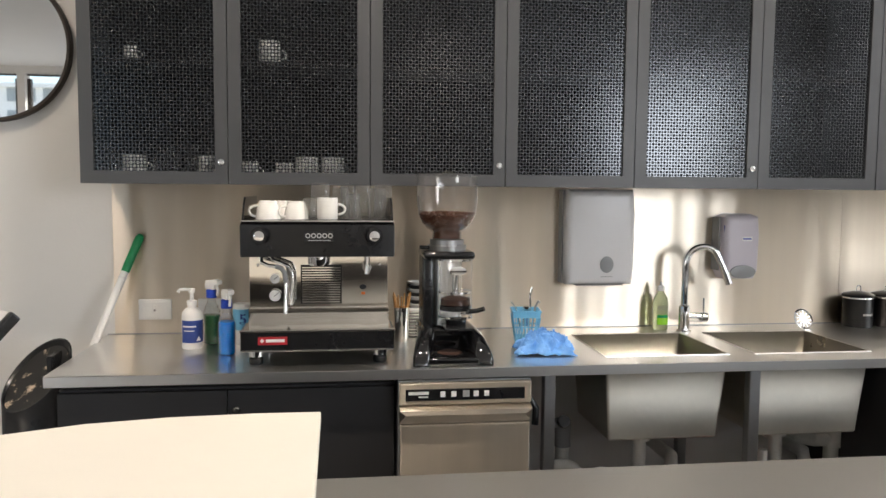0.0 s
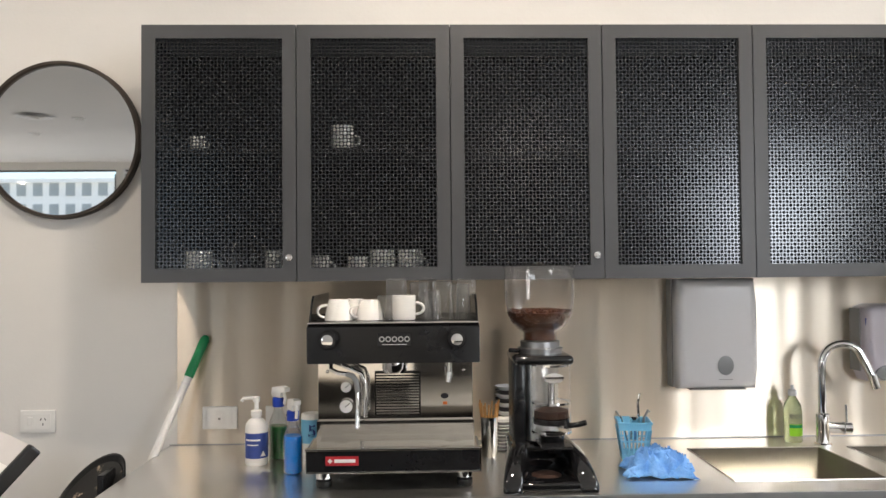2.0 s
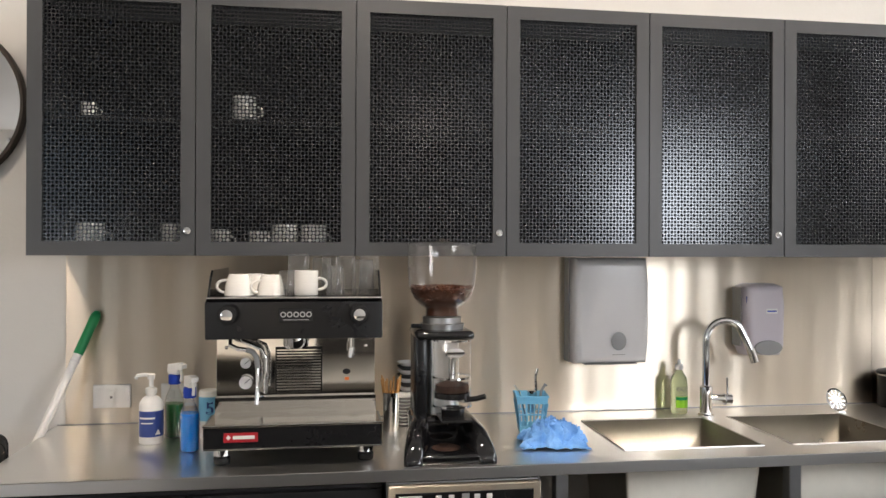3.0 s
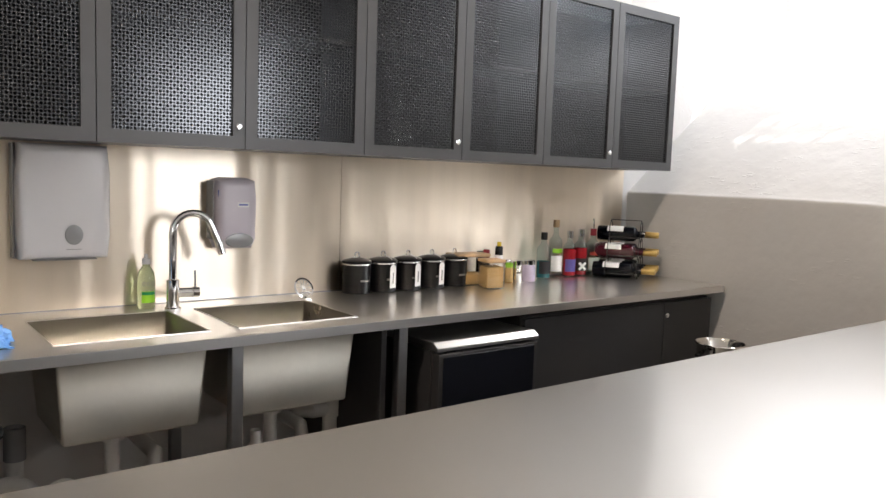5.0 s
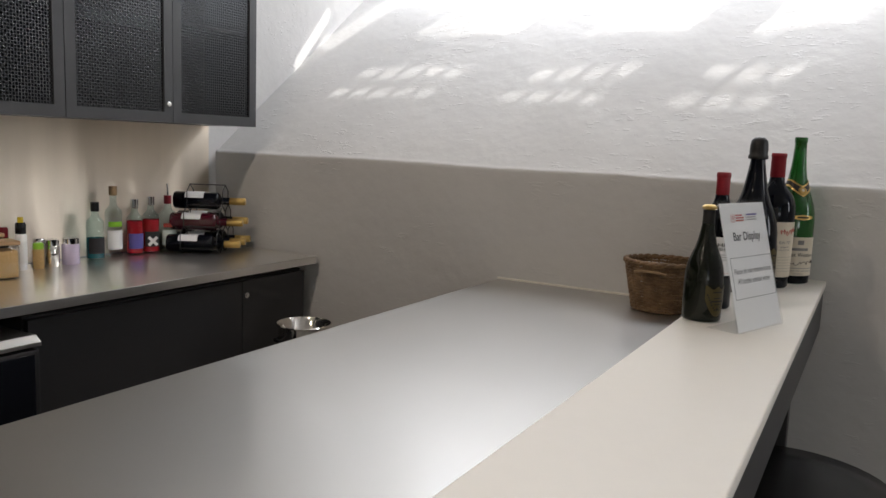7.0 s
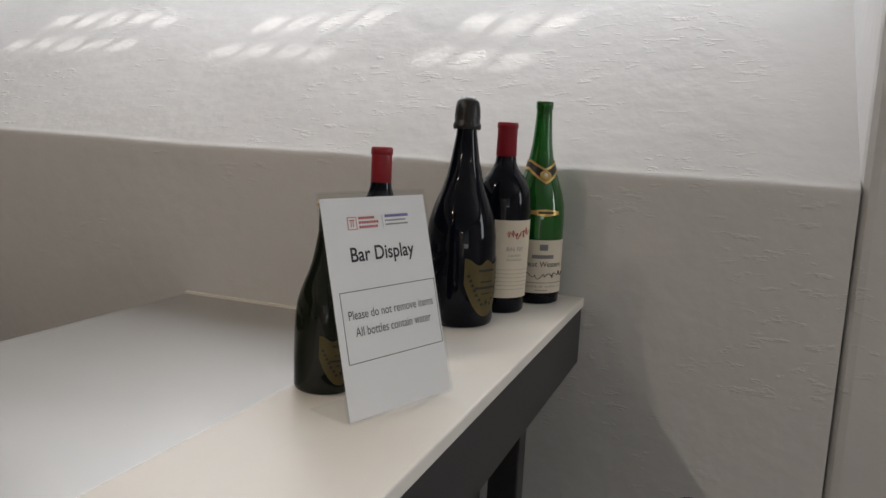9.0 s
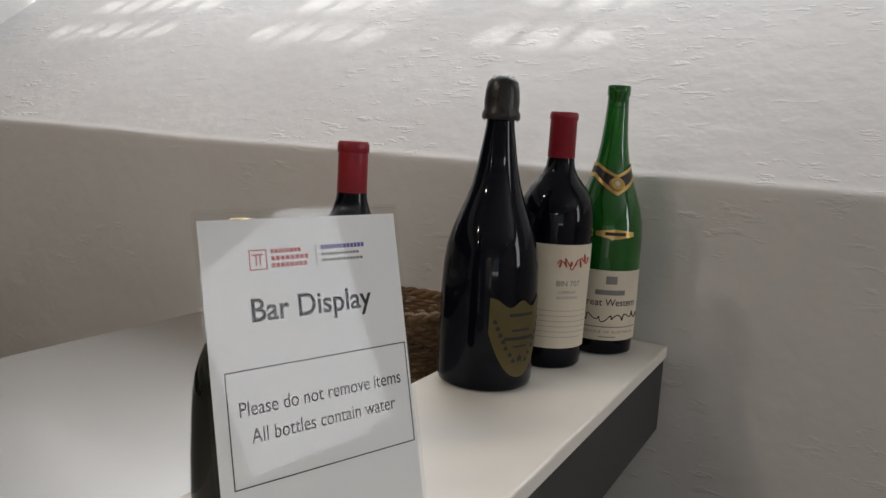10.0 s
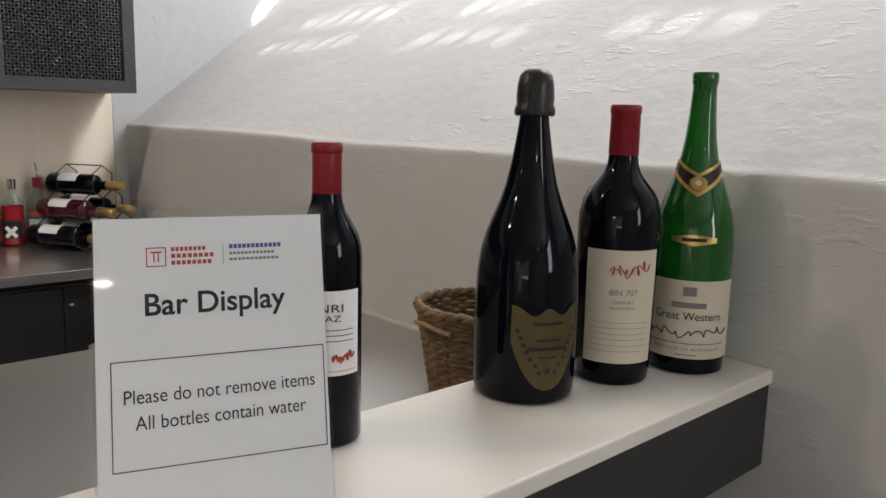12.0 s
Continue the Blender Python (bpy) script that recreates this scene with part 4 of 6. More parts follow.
writing("number", "5", 0.05, NAVY, t, Matrix.Translation((0.031 * math.cos(radians(-80)), 0.031 * math.sin(radians(-80)), 0.086)), bend=0.031, lift=0.0012, bold=0.0008)


def cup(x, y, z, rz, group, upside=False, s=1.0):
    t = thing("coffee_cup", pose(x, y, z, 0, 0, rz), "white porcelain coffee cup upside down" if upside else "white porcelain coffee mug", "cup", group)
    prof = [(0.0, 0.003), (0.022, 0.003), (0.023, 0.0), (0.026, 0.0), (0.031, 0.012), (0.037, 0.034), (0.040, 0.058), (0.0385, 0.058), (0.035, 0.034), (0.029, 0.014), (0, 0.008)]
    if not upside:
        prof = [(0.0, 0.0), (0.033, 0.0), (0.035, 0.004), (0.035, 0.072), (0.033, 0.072), (0.0325, 0.006), (0, 0.005)]
    prof = [(r * s, zz * s) for r, zz in prof]
    hh = [(0.034 * s, 0, 0.048 * s), *[((0.038 + 0.021 * math.sin(math.pi * k / 9)) * s, 0, (0.033 + 0.0165 * math.cos(math.pi * k / 9)) * s) for k in range(10)], (0.031 * s, 0, 0.0165 * s)]
    bm = lathe(prof, 28)
    hb = tube(hh, 0.0042 * s, 8)
    if upside:
        flip = Matrix(((1, 0, 0, 0), (0, 1, 0, 0), (0, 0, -1, 0.058 * s), (0, 0, 0, 1)))
        bm.transform(flip)
        hb.transform(flip)
    part("bowl", bm, PORCELAIN, t, "", 50)
    part("handle", hb, PORCELAIN, t, "", 50)


def tumbler(x, y, z, r, h, group, label="clear glass tumbler upside down"):
    t = tagged(part("drinking_glass", lathe([(0, h - 0.001), (r * 0.5, h - 0.002), (r * 0.80, h), (r * 0.86, h - 0.003), (r * 0.93, h * 0.45), (r, 0.0045), (r * 1.03, 0.003), (r * 1.03, 0.001), (r * 0.97, 0.0)], 24), TUMBLER, None, "", 50), label, "glass", group)
    t.location = (x, y, z)


def espresso_machine():
    m = thing("espresso_machine", pose(-0.063, 0, CT), "black and polished steel single-group espresso machine", "coffee machine")
    W, F, B = 0.226, 2.30, 2.76
    # front tray with a black front panel
    part("tray_body", box(-W, W, F, 2.44, 0.045, 0.108, 0.003), STEEL_FRAME, m)
    front = part("front_panel", box(-W + 0.004, W - 0.004, F - 0.004, F, 0.050, 0.103, 0.001), BLACK, m, "black front panel with a red badge")
    bm = box(-W + 0.001, W - 0.001, F - 0.005, F - 0.0005, 0.0455, 0.0498, 0.001)
    for sx in (-1, 1):
        box(sx * (W - 0.0025) - 0.0015, sx * (W - 0.0025) + 0.0015, F - 0.005, F - 0.0005, 0.050, 0.103, bm=bm)
    part("front_border", bm, POLISHED, front, "polished steel border")
    part("badge", box(-0.175, -0.090, F - 0.006, F - 0.004, 0.066, 0.090, 0.0008), RED_BADGE, front, "small red badge with white bars")
    bm = box(-0.152, -0.098, F - 0.0068, F - 0.006, 0.074, 0.083, 0.0004)
    merge(bm, lathe([(0, 0), (0.0065, 0), (0.0065, 0.0008), (0, 0.0008)], 4, None, pose(-0.163, F - 0.006, 0.0785, 90)))
    part("badge_mark", bm, WHITE_PLASTIC, front)
    part("tray_edge", box(-W - 0.002, W + 0.002, F - 0.007, F + 0.008, 0.103, 0.110, 0.002), POLISHED, m)
    bm = bmesh.new()
    for k in range(12):
        y = F + 0.016 + k * 0.0119
        box(-W + 0.008, W - 0.008, y - 0.0056, y + 0.0056, 0.107, 0.1105, 0.0006, 1, bm=bm)
    part("drip_grate", bm, POLISHED, m)
    part("back_slope", prism([(-W + 0.008, 2.452), (W - 0.008, 2.452), (W - 0.008, 2.47), (-W + 0.008, 2.47)], 0.105, 0.150), POLISHED, m)
    # polished back panel, sides and body
    part("body", box(-W + 0.012, W - 0.012, 2.475, B, 0.045, 0.325, 0.003), STEEL_FRAME, m)
    panel = part("back_panel", box(-W + 0.010, W - 0.010, 2.468, 2.475, 0.120, 0.325, 0.001), POLISHED, m, "mirror-polished steel panel")
    for x in (-0.19, 0.19):
        for z in (0.138, 0.285):
            part("screw", lathe([(0, 0), (0.005, 0), (0.004, 0.003), (0, 0.0035)], 12, None, pose(x, 2.468, z, 90)), CHROME, panel, "", 40)
    # upper head, overhanging
    bm = prism([(2.335, 0.322), (2.50, 0.318), (B, 0.318), (B, 0.43), (2.46, 0.43), (2.358, 0.426), (2.330, 0.418)], -W - 0.002, W + 0.002, 0.004)
    bm.transform(Matrix(((0, 0, 1, 0), (1, 0, 0, 0), (0, 1, 0, 0), (0, 0, 0, 1))))
    head = part("head", bm, BLACK, m, "matt black upper housing", 30)
    part("head_trim", box(-W, W, 2.333, 2.360, 0.4265, 0.431, 0.001), POLISHED, m)
    part("display_panel", box(-0.042, 0.046, 2.3285, 2.3325, 0.366, 0.402, 0.001), GLOSS_BLACK, head, "glossy black button panel")
    for k in range(5):
        part("button", lathe([(0.0045, 0), (0.0075, 0), (0.0075, 0.002), (0.0045, 0.002)], 18, None, pose(-0.030 + k * 0.0165, 2.3285, 0.386, 90)), CHROME, head, "", 40)
    part("underline", box(-0.03, 0.036, 2.3278, 2.3285, 0.3715, 0.3725), GREY_PLASTIC, head)
    for sx in (-0.170, 0.166):
        k = part("steam_knob", lathe([(0, 0), (0.024, 0), (0.026, 0.006), (0.024, 0.012), (0.026, 0.018), (0.0225, 0.026), (0.0, 0.026)], 10, None, pose(sx, 2.330, 0.386, 90)), BLACK, m, "black knob with a chrome cap")
        part("knob_cap", lathe([(0, 0.026), (0.0155, 0.026), (0.015, 0.031), (0.0, 0.033)], 26, None, pose(sx, 2.330, 0.386, 90)), CHROME, k, "", 40)
    # group head, gauges, wand, tap
    part("group_head", lathe([(0, 0.290), (0.030, 0.290), (0.034, 0.300), (0.034, 0.323), (0, 0.323)], 28, None, pose(0, 2.405, 0)), CHROME, m, "", 40)
    for z, r in ((0.243, 0.0165), (0.190, 0.020)):
        g = part("pressure_gauge", lathe([(0, 0.004), (r - 0.002, 0.004), (r - 0.002, 0.010), (r, 0.010), (r, -0.004), (0, -0.004)], 28, None, pose(-0.137, 2.464, z, 90)), CHROME, m, "", 40)
        part("dial", lathe([(0, 0.005), (r - 0.002, 0.005)], 24, None, pose(-0.137, 2.464, z, 90)), PAPER, g, "white gauge dial")
        bm = box(-0.0008, 0.0008, 2.4565, 2.4575, -0.004, r * 0.7)
        bm.transform(pose(-0.137, 0, z) @ pose(0, 0, 0, 0, 50, 0))
        part("needle", bm, INK, g)
    part("steam_wand", tube([(-0.175, 2.43, 0.322), (-0.172, 2.40, 0.300), (-0.150, 2.385, 0.292), (-0.118, 2.38, 0.288), (-0.100, 2.38, 0.270), (-0.098, 2.38, 0.20), (-0.100, 2.375, 0.155), (-0.101, 2.372, 0.145)], 0.0058, 12), CHROME, m, "", 40)
    part("water_pipe", tube([(-0.150, 2.44, 0.322), (-0.140, 2.425, 0.306), (-0.112, 2.415, 0.296), (-0.090, 2.41, 0.286), (-0.080, 2.41, 0.262), (-0.079, 2.41, 0.205), (-0.080, 2.408, 0.168)], 0.0052, 12), CHROME, m, "", 40)
    part("wand_sleeve", tube([(-0.128, 2.38, 0.290), (-0.112, 2.38, 0.284), (-0.102, 2.38, 0.270), (-0.0985, 2.38, 0.240)], 0.0075, 12), GREY_CLEAR, m, "", 40)
    bm = rod((0.150, 2.40, 0.322), (0.150, 2.40, 0.285), 0.007, 14)
    rod((0.150, 2.40, 0.288), (0.146, 2.395, 0.262), 0.011, 14, bm, 0.008)
    part("water_tap", bm, CHROME, m, "", 40)
    # Plate behind the ribs is black: the shade in the gaps is its colour.
    grille = part("grille_shade_plate", box(-0.058, 0.070, 2.462, 2.468, 0.162, 0.285, 0.001), BLACK, m, "ribbed steel ventilation grille")
    for k in range(15):
        part("rib", box(-0.054, 0.066, 2.457, 2.4625, 0.166 + k * 0.0078, 0.1705 + k * 0.0078, 0.0008), POLISHED, grille)
    part("brand_mark", lathe([(0, 0), (0.011, 0), (0.011, 0.0012), (0, 0.0012)], 18, None, pose(0.137, 2.468, 0.214, 90), 1.0, 0.7), INK, panel)
    part("indicator", box(0.132, 0.144, 2.466, 2.468, 0.190, 0.198), ORANGE, panel, "small orange lamp")
    # top rail and feet
    for sx in (-1, 1):
        bm = prism([(2.36, 0.43), (2.40, 0.478), (2.43, 0.498), (B, 0.498), (B, 0.43)], 0, 0.006, 0.001)
        bm.transform(Matrix(((0, 0, 1, sx * (W - 0.003) - 0.003), (1, 0, 0, 0), (0, 1, 0, 0), (0, 0, 0, 1))))
        part("side_guard", bm, GLOSS_BLACK, m)
    for x in (-0.185, 0.185):
        for y in (2.345, 2.70):
            f = part("foot", lathe([(0, 0), (0.019, 0), (0.021, 0.004), (0.021, 0.018), (0.019, 0.020), (0.019, 0.024), (0, 0.024)], 24, None, pose(x, y, 0)), BLACK, m, "", 40)
            part("foot_collar", lathe([(0, 0.024), (0.0215, 0.024), (0.0215, 0.046), (0, 0.046)], 24, None, pose(x, y, 0)), CHROME, f, "", 40)


espresso_machine()
TOPZ = CT + 0.431
for x, y, rz, sc in ((-0.216, 2.43, 190, 0.98), (-0.132, 2.435, 205, 0.95), (-0.18, 2.52, 150, 0.95)):
    cup(x, y, TOPZ, rz, "cups on the machine", True, sc)
cup(-0.037, 2.42, TOPZ, -5, "cups on the machine", False, 0.93)
for x, y, r, h in ((-0.085, 2.43, 0.029, 0.066), (-0.060, 2.50, 0.033, 0.112), (0.005, 2.50, 0.030, 0.100), (0.042, 2.42, 0.025, 0.078), (0.072, 2.49, 0.030, 0.104), (0.118, 2.43, 0.031, 0.096), (0.140, 2.51, 0.031, 0.108), (0.030, 2.57, 0.029, 0.112)):
    tumbler(x, y, TOPZ, r, h, "glasses on the machine")


def grinder():
    g = thing("coffee_grinder", pose(0.338, 2.43, CT), "black coffee grinder with a clear bean hopper", "coffee grinder")
    # swept glossy base: a rear block, two arms and a tray between them
    part("rear_block", box(-0.088, 0.088, -0.03, 0.12, 0.0, 0.098, 0.016, 4), GLOSS_BLACK, g, "", 40)
    for sx in (-1, 1):
        bm = bmesh.new()
        rings = []
        for y, xc, w, h in ((0.03, 0.058, 0.030, 0.098), (-0.02, 0.064, 0.030, 0.103), (-0.07, 0.074, 0.031, 0.096), (-0.115, 0.084, 0.031, 0.078), (-0.15, 0.092, 0.029, 0.054), (-0.172, 0.096, 0.026, 0.032), (-0.182, 0.097, 0.020, 0.012)):
            rings.append([bm.verts.new((sx * xc + w * math.copysign(abs(math.cos(a)) ** 0.7, math.cos(a)), y, max(0.0, h * math.sin(a) ** 0.6))) for a in [math.pi * k / 12 for k in range(13)]])
        for lo, hi in zip(rings, rings[1:]):
            for k in range(12):
                bm.faces.new((lo[k], lo[k + 1], hi[k + 1], hi[k]))
            bm.faces.new((lo[12], lo[0], hi[0], hi[12]))
        bm.faces.new(rings[0])
        bm.faces.new(rings[-1][::-1])
        part("base_arm", bm, GLOSS_BLACK, g, "glossy black swept arm", 60)
    part("tray", box(-0.085, 0.085, -0.175, -0.02, 0.0, 0.024, 0.006, 3), GLOSS_BLACK, g, "glossy black tray", 40)
    part("ground_coffee", lathe([(0, 0.024), (0.040, 0.024), (0.028, 0.029), (0, 0.032)], 20, None, pose(0.0, -0.09, 0)), GRINDS, g)
    part("column", box(-0.078, -0.045, -0.04, 0.10, 0.085, 0.325, 0.008), BLACK, g, "", 40)
    part("motor_body", lathe([(0, 0.085), (0.058, 0.085), (0.058, 0.315), (0, 0.315)], 32, None, pose(-0.004, 0.035, 0)), STEEL_TOP, g, "", 40)
    part("dosing_chamber", lathe([(0.050, 0.125), (0.053, 0.125), (0.053, 0.312), (0.050, 0.312)], 32, None, pose(0.022, -0.045, 0)), HOPPER, g, "clear plastic dosing chamber", 40)
    part("chamber_floor", lathe([(0, 0.150), (0.049, 0.150), (0.049, 0.165), (0, 0.168)], 28, None, pose(0.022, -0.045, 0)), BLACK, g, "", 40)
    part("dosing_axle", lathe([(0, 0.168), (0.010, 0.168), (0.010, 0.26), (0.019, 0.264), (0.019, 0.272), (0, 0.274)], 20, None, pose(0.022, -0.045, 0)), CHROME, g, "", 40)
    part("vane", box(-0.024, 0.068, -0.047, -0.043, 0.168, 0.190, 0.001), GREY_CLEAR, g)
    for z in (0.128, 0.205, 0.306):
        part("chamber_ring", lathe([(0.0505, z), (0.0545, z), (0.0545, z + 0.005), (0.0505, z + 0.005)], 32, None, pose(0.022, -0.045, 0)), CHROME, g, "", 40)
    part("chamber_coffee", lathe([(0, 0.168), (0.047, 0.168), (0.046, 0.186), (0.02, 0.194), (0, 0.195)], 24, None, pose(0.022, -0.045, 0)), GRINDS, g, "ground coffee in the chamber", 40)
    part("spout", lathe([(0.020, 0.075), (0.026, 0.080), (0.034, 0.125), (0.030, 0.125), (0.018, 0.080)], 20, None, pose(0.022, -0.06, 0)), BLACK, g, "", 40)
    part("fork", box(-0.02, 0.064, -0.14, -0.03, 0.098, 0.106, 0.003), BLACK, g)
    part("lever", tube([(0.055, -0.06, 0.145), (0.085, -0.075, 0.15), (0.108, -0.085, 0.158)], 0.0075, 10), BLACK, g, "", 40)
    part("maker_plate", lathe([(0, 0), (0.026, 0), (0.026, 0.003), (0, 0.004)], 28, None, pose(0.022, -0.098, 0.278, 90), 1.0, 0.5), CHROME, g, "oval chrome plate", 40)
    part("top_collar", box(-0.082, 0.076, -0.098, 0.10, 0.312, 0.336, 0.010, 3), GLOSS_BLACK, g, "", 40)
    part("ring_nut", lathe([(0.0, 0.336), (0.060, 0.336), (0.062, 0.350), (0.054, 0.352), (0.054, 0.368), (0.0, 0.368)], 32, None, pose(0, 0.0, 0)), STEEL_FRAME, g, "", 40)
    part("adjuster", tube([(-0.06, -0.02, 0.344), (-0.088, -0.03, 0.346)], 0.006, 8), BLACK, g, "", 40)
    hop = [(0.040, 0.362), (0.046, 0.365), (0.046, 0.392), (0.062, 0.402), (0.080, 0.422), (0.092, 0.452), (0.0965, 0.490), (0.0965, 0.566), (0.0945, 0.566), (0.0945, 0.490), (0.090, 0.453), (0.078, 0.424), (0.061, 0.405), (0.043, 0.395), (0.043, 0.366)]
    h = part("hopper", lathe(hop, 48), HOPPER, g, "clear plastic bean hopper", 50)
    part("hopper_lid", lathe([(0, 0.566), (0.099, 0.566), (0.1005, 0.570), (0.098, 0.575), (0.02, 0.579), (0.012, 0.586), (0, 0.586)], 48), HOPPER, h, "clear lid", 50)
    # beans: a heap with single beans on it
    part("bean_heap", lathe([(0, 0.372), (0.042, 0.372), (0.042, 0.396), (0.060, 0.407), (0.077, 0.426), (0.086, 0.447), (0.080, 0.449), (0.03, 0.452), (0, 0.455)], 36), BEANS, h, "dark roasted coffee beans", 60)
    rng = random.Random(5)
    bm = bmesh.new()
    one = bmesh.new()
    bmesh.ops.create_icosphere(one, subdivisions=1, radius=1)
    me = bpy.data.meshes.new("bean_shape")
    one.to_mesh(me)
    one.free()
    for k in range(260):
        a, r = rng.uniform(0, 2 * math.pi), 0.086 * math.sqrt(rng.random())
        z = 0.452 - 0.004 * (r / 0.086) + rng.uniform(-0.001, 0.004)
        if k > 190:
            z = rng.uniform(0.415, 0.447)
            r = 0.0735 + (z - 0.422) * 0.55
        b2 = bmesh.new()
        b2.from_mesh(me)
        merge(bm, b2, pose(r * math.cos(a), r * math.sin(a), z, rng.uniform(0, 180), rng.uniform(0, 180), 0) @ Matrix.Diagonal((0.0062, 0.0042, 0.003, 1)))
    ob = part("beans", bm, BEANS, h, "", 60)
    tagged(ob, "loose roasted coffee beans", "", "", "stuff")


grinder()


def stirrer_cup():
    t = thing("stirrer_cup", pose(0.215, 2.66, CT), "steel cup holding wooden stirring sticks", "cup")
    part("cup", lathe([(0, 0), (0.022, 0), (0.024, 0.004), (0.026, 0.118), (0.0245, 0.118), (0.0225, 0.005), (0, 0.005)], 24), POLISHED, t, "", 50)
    rng = random.Random(2)
    for k in range(14):
        a = rng.uniform(0, 6.28)
        part("stick", rod((0.010 * math.cos(a), 0.010 * math.sin(a), 0.01), (0.03 * math.cos(a + 0.4), 0.026 * math.sin(a + 0.4), 0.158 + rng.uniform(-0.006, 0.012)), 0.0028, 6), WOOD_STICK, t)


stirrer_cup()
for k in range(9):
    s0 = tagged(part("saucer", lathe([(0, 0), (0.03, 0), (0.046, 0.009), (0.045, 0.011), (0.03, 0.004), (0, 0.004)], 24), PORCELAIN, None, "", 50), "small white saucer in a stack", "saucer", "stack of saucers")
    s0.location = (0.262, 2.74, CT + k * 0.0105)
t = thing("cup_sleeve_stack", pose(0.285, 2.815, CT), "stack of paper cups with dark wavy bands", "paper cups")
for k in range(14):
    part("paper_cup", lathe([(0.024, k * 0.0135), (0.038, k * 0.0135 + 0.012), (0.0385, k * 0.0135 + 0.013), (0.036, k * 0.0135 + 0.013)], 22), PAPER if k % 2 else INK, t)


def utensil_basket():
    t = thing("utensil_basket", pose(0.640, 2.60, CT, 0, 0, -8), "sky blue slotted plastic basket with small steel tools", "basket")
    w0, w1, h = 0.036, 0.048, 0.112
    for k in range(4):
        m = pose(0, 0, 0, 0, 0, 90 * k)
        for i in range(8):
            f = -1 + 2 * i / 7
            p, q = m @ Vector((f * w0, -w0, 0.018)), m @ Vector((f * w1 * 0.97, -w1 * 0.97, h - 0.02))
            part("slat", rod(p, q, 0.0022, 6), BLUE_PLASTIC, t)
        bm = bmesh.new()
        for z0, z1 in ((0.0, 0.02), (0.055, 0.06), (h - 0.022, h)):
            a, c = w0 + (w1 - w0) * z0 / h, w0 + (w1 - w0) * z1 / h
            vs = [bm.verts.new(m @ Vector(p)) for p in ((-a, -a, z0), (a, -a, z0), (c, -c, z1), (-c, -c, z1), (-a + 0.002, -a + 0.003, z0), (a - 0.002, -a + 0.003, z0), (c - 0.002, -c + 0.003, z1), (-c + 0.002, -c + 0.003, z1))]
            for f in ((0, 1, 2, 3), (5, 4, 7, 6), (3, 2, 6, 7), (1, 0, 4, 5)):
                bm.faces.new([vs[i] for i in f])
        part("side_band", bm, BLUE_PLASTIC, t)
    part("floor_panel", box(-w0, w0, -w0, w0, 0.001, 0.004), BLUE_PLASTIC, t)
    part("rim", tube([(-w1, -w1, h), (w1, -w1, h), (w1, w1, h), (-w1, w1, h)], 0.0035, 8, closed=True), BLUE_PLASTIC, t)
    part("tool", tube([(-0.01, 0, 0.02), (-0.036, -0.01, 0.12), (-0.052, -0.012, 0.142)], 0.0032, 8), CHROME, t, "steel spoon handle", 40)
    part("tool", tube([(0.01, 0, 0.02), (0.016, 0, 0.13), (0.014, 0, 0.165), (0.020, 0, 0.192)], 0.0045, 8), CHROME, t, "steel tool handle", 40)
    part("tool", tube([(0.02, 0.01, 0.02), (0.034, 0.01, 0.12), (0.046, 0.01, 0.142), (0.05, 0.01, 0.136)], 0.004, 8), STEEL_FRAME, t, "bent dark steel handle", 40)
    part("tool", lathe([(0, 0.06), (0.012, 0.06), (0.013, 0.128), (0, 0.130)], 14, None, pose(0.0, -0.02, 0)), CHROME, t, "", 40)


utensil_basket()


def crumpled_cloth():
    bm = bmesh.new()
    n = 56
    grid = []
    for i in range(n + 1):
        for j in range(n + 1):
            u, v = 2 * i / n - 1, 2 * j / n - 1
            p = Vector((u * 2.3, v * 2.3, 0.7))
            e = max(abs(u), abs(v))
            ridge = (1 - abs(noise.noise(p * 1.5))) ** 3 * 0.045 + (1 - abs(noise.noise(p * 2.2 + Vector((7, 0, 3))))) ** 4 * 0.012
            hgt = (1 - e ** 2.6) * 0.028 + ridge * (1.1 - e ** 2)
            w = 0.098 * (1 + 0.22 * noise.noise((u * 1.5, v * 1.5, 5.0)))
            x = u * w * (1 + 0.2 * noise.noise(p * 2.0)) + 0.016 * noise.noise(p * 2.2)
            y = v * w * 0.72 + 0.010 * noise.noise(p * 2.7 + Vector((3, 1, 2)))
            z = max(0.0015, hgt + 0.004 * noise.noise(p * 4.0) + 0.002)
            grid.append(bm.verts.new((x, y, z)))
    for i in range(n):
        for j in range(n):
            k = i * (n + 1) + j
            bm.faces.new((grid[k], grid[k + n + 1], grid[k + n + 2], grid[k + 1]))
    ob = tagged(part("wipe_cloth", bm, BLUE_CLOTH, None, "", 80), "crumpled blue and white wiping cloth", "cloth")
    ob.matrix_basis = pose(0.662, 2.425, CT, 0, 0, -6) @ Matrix.Diagonal((0.92, 0.9, 0.92, 1))
    sol = ob.modifiers.new("thickness", "SOLIDIFY")
    sol.thickness, sol.offset = 0.0015, 1


crumpled_cloth()


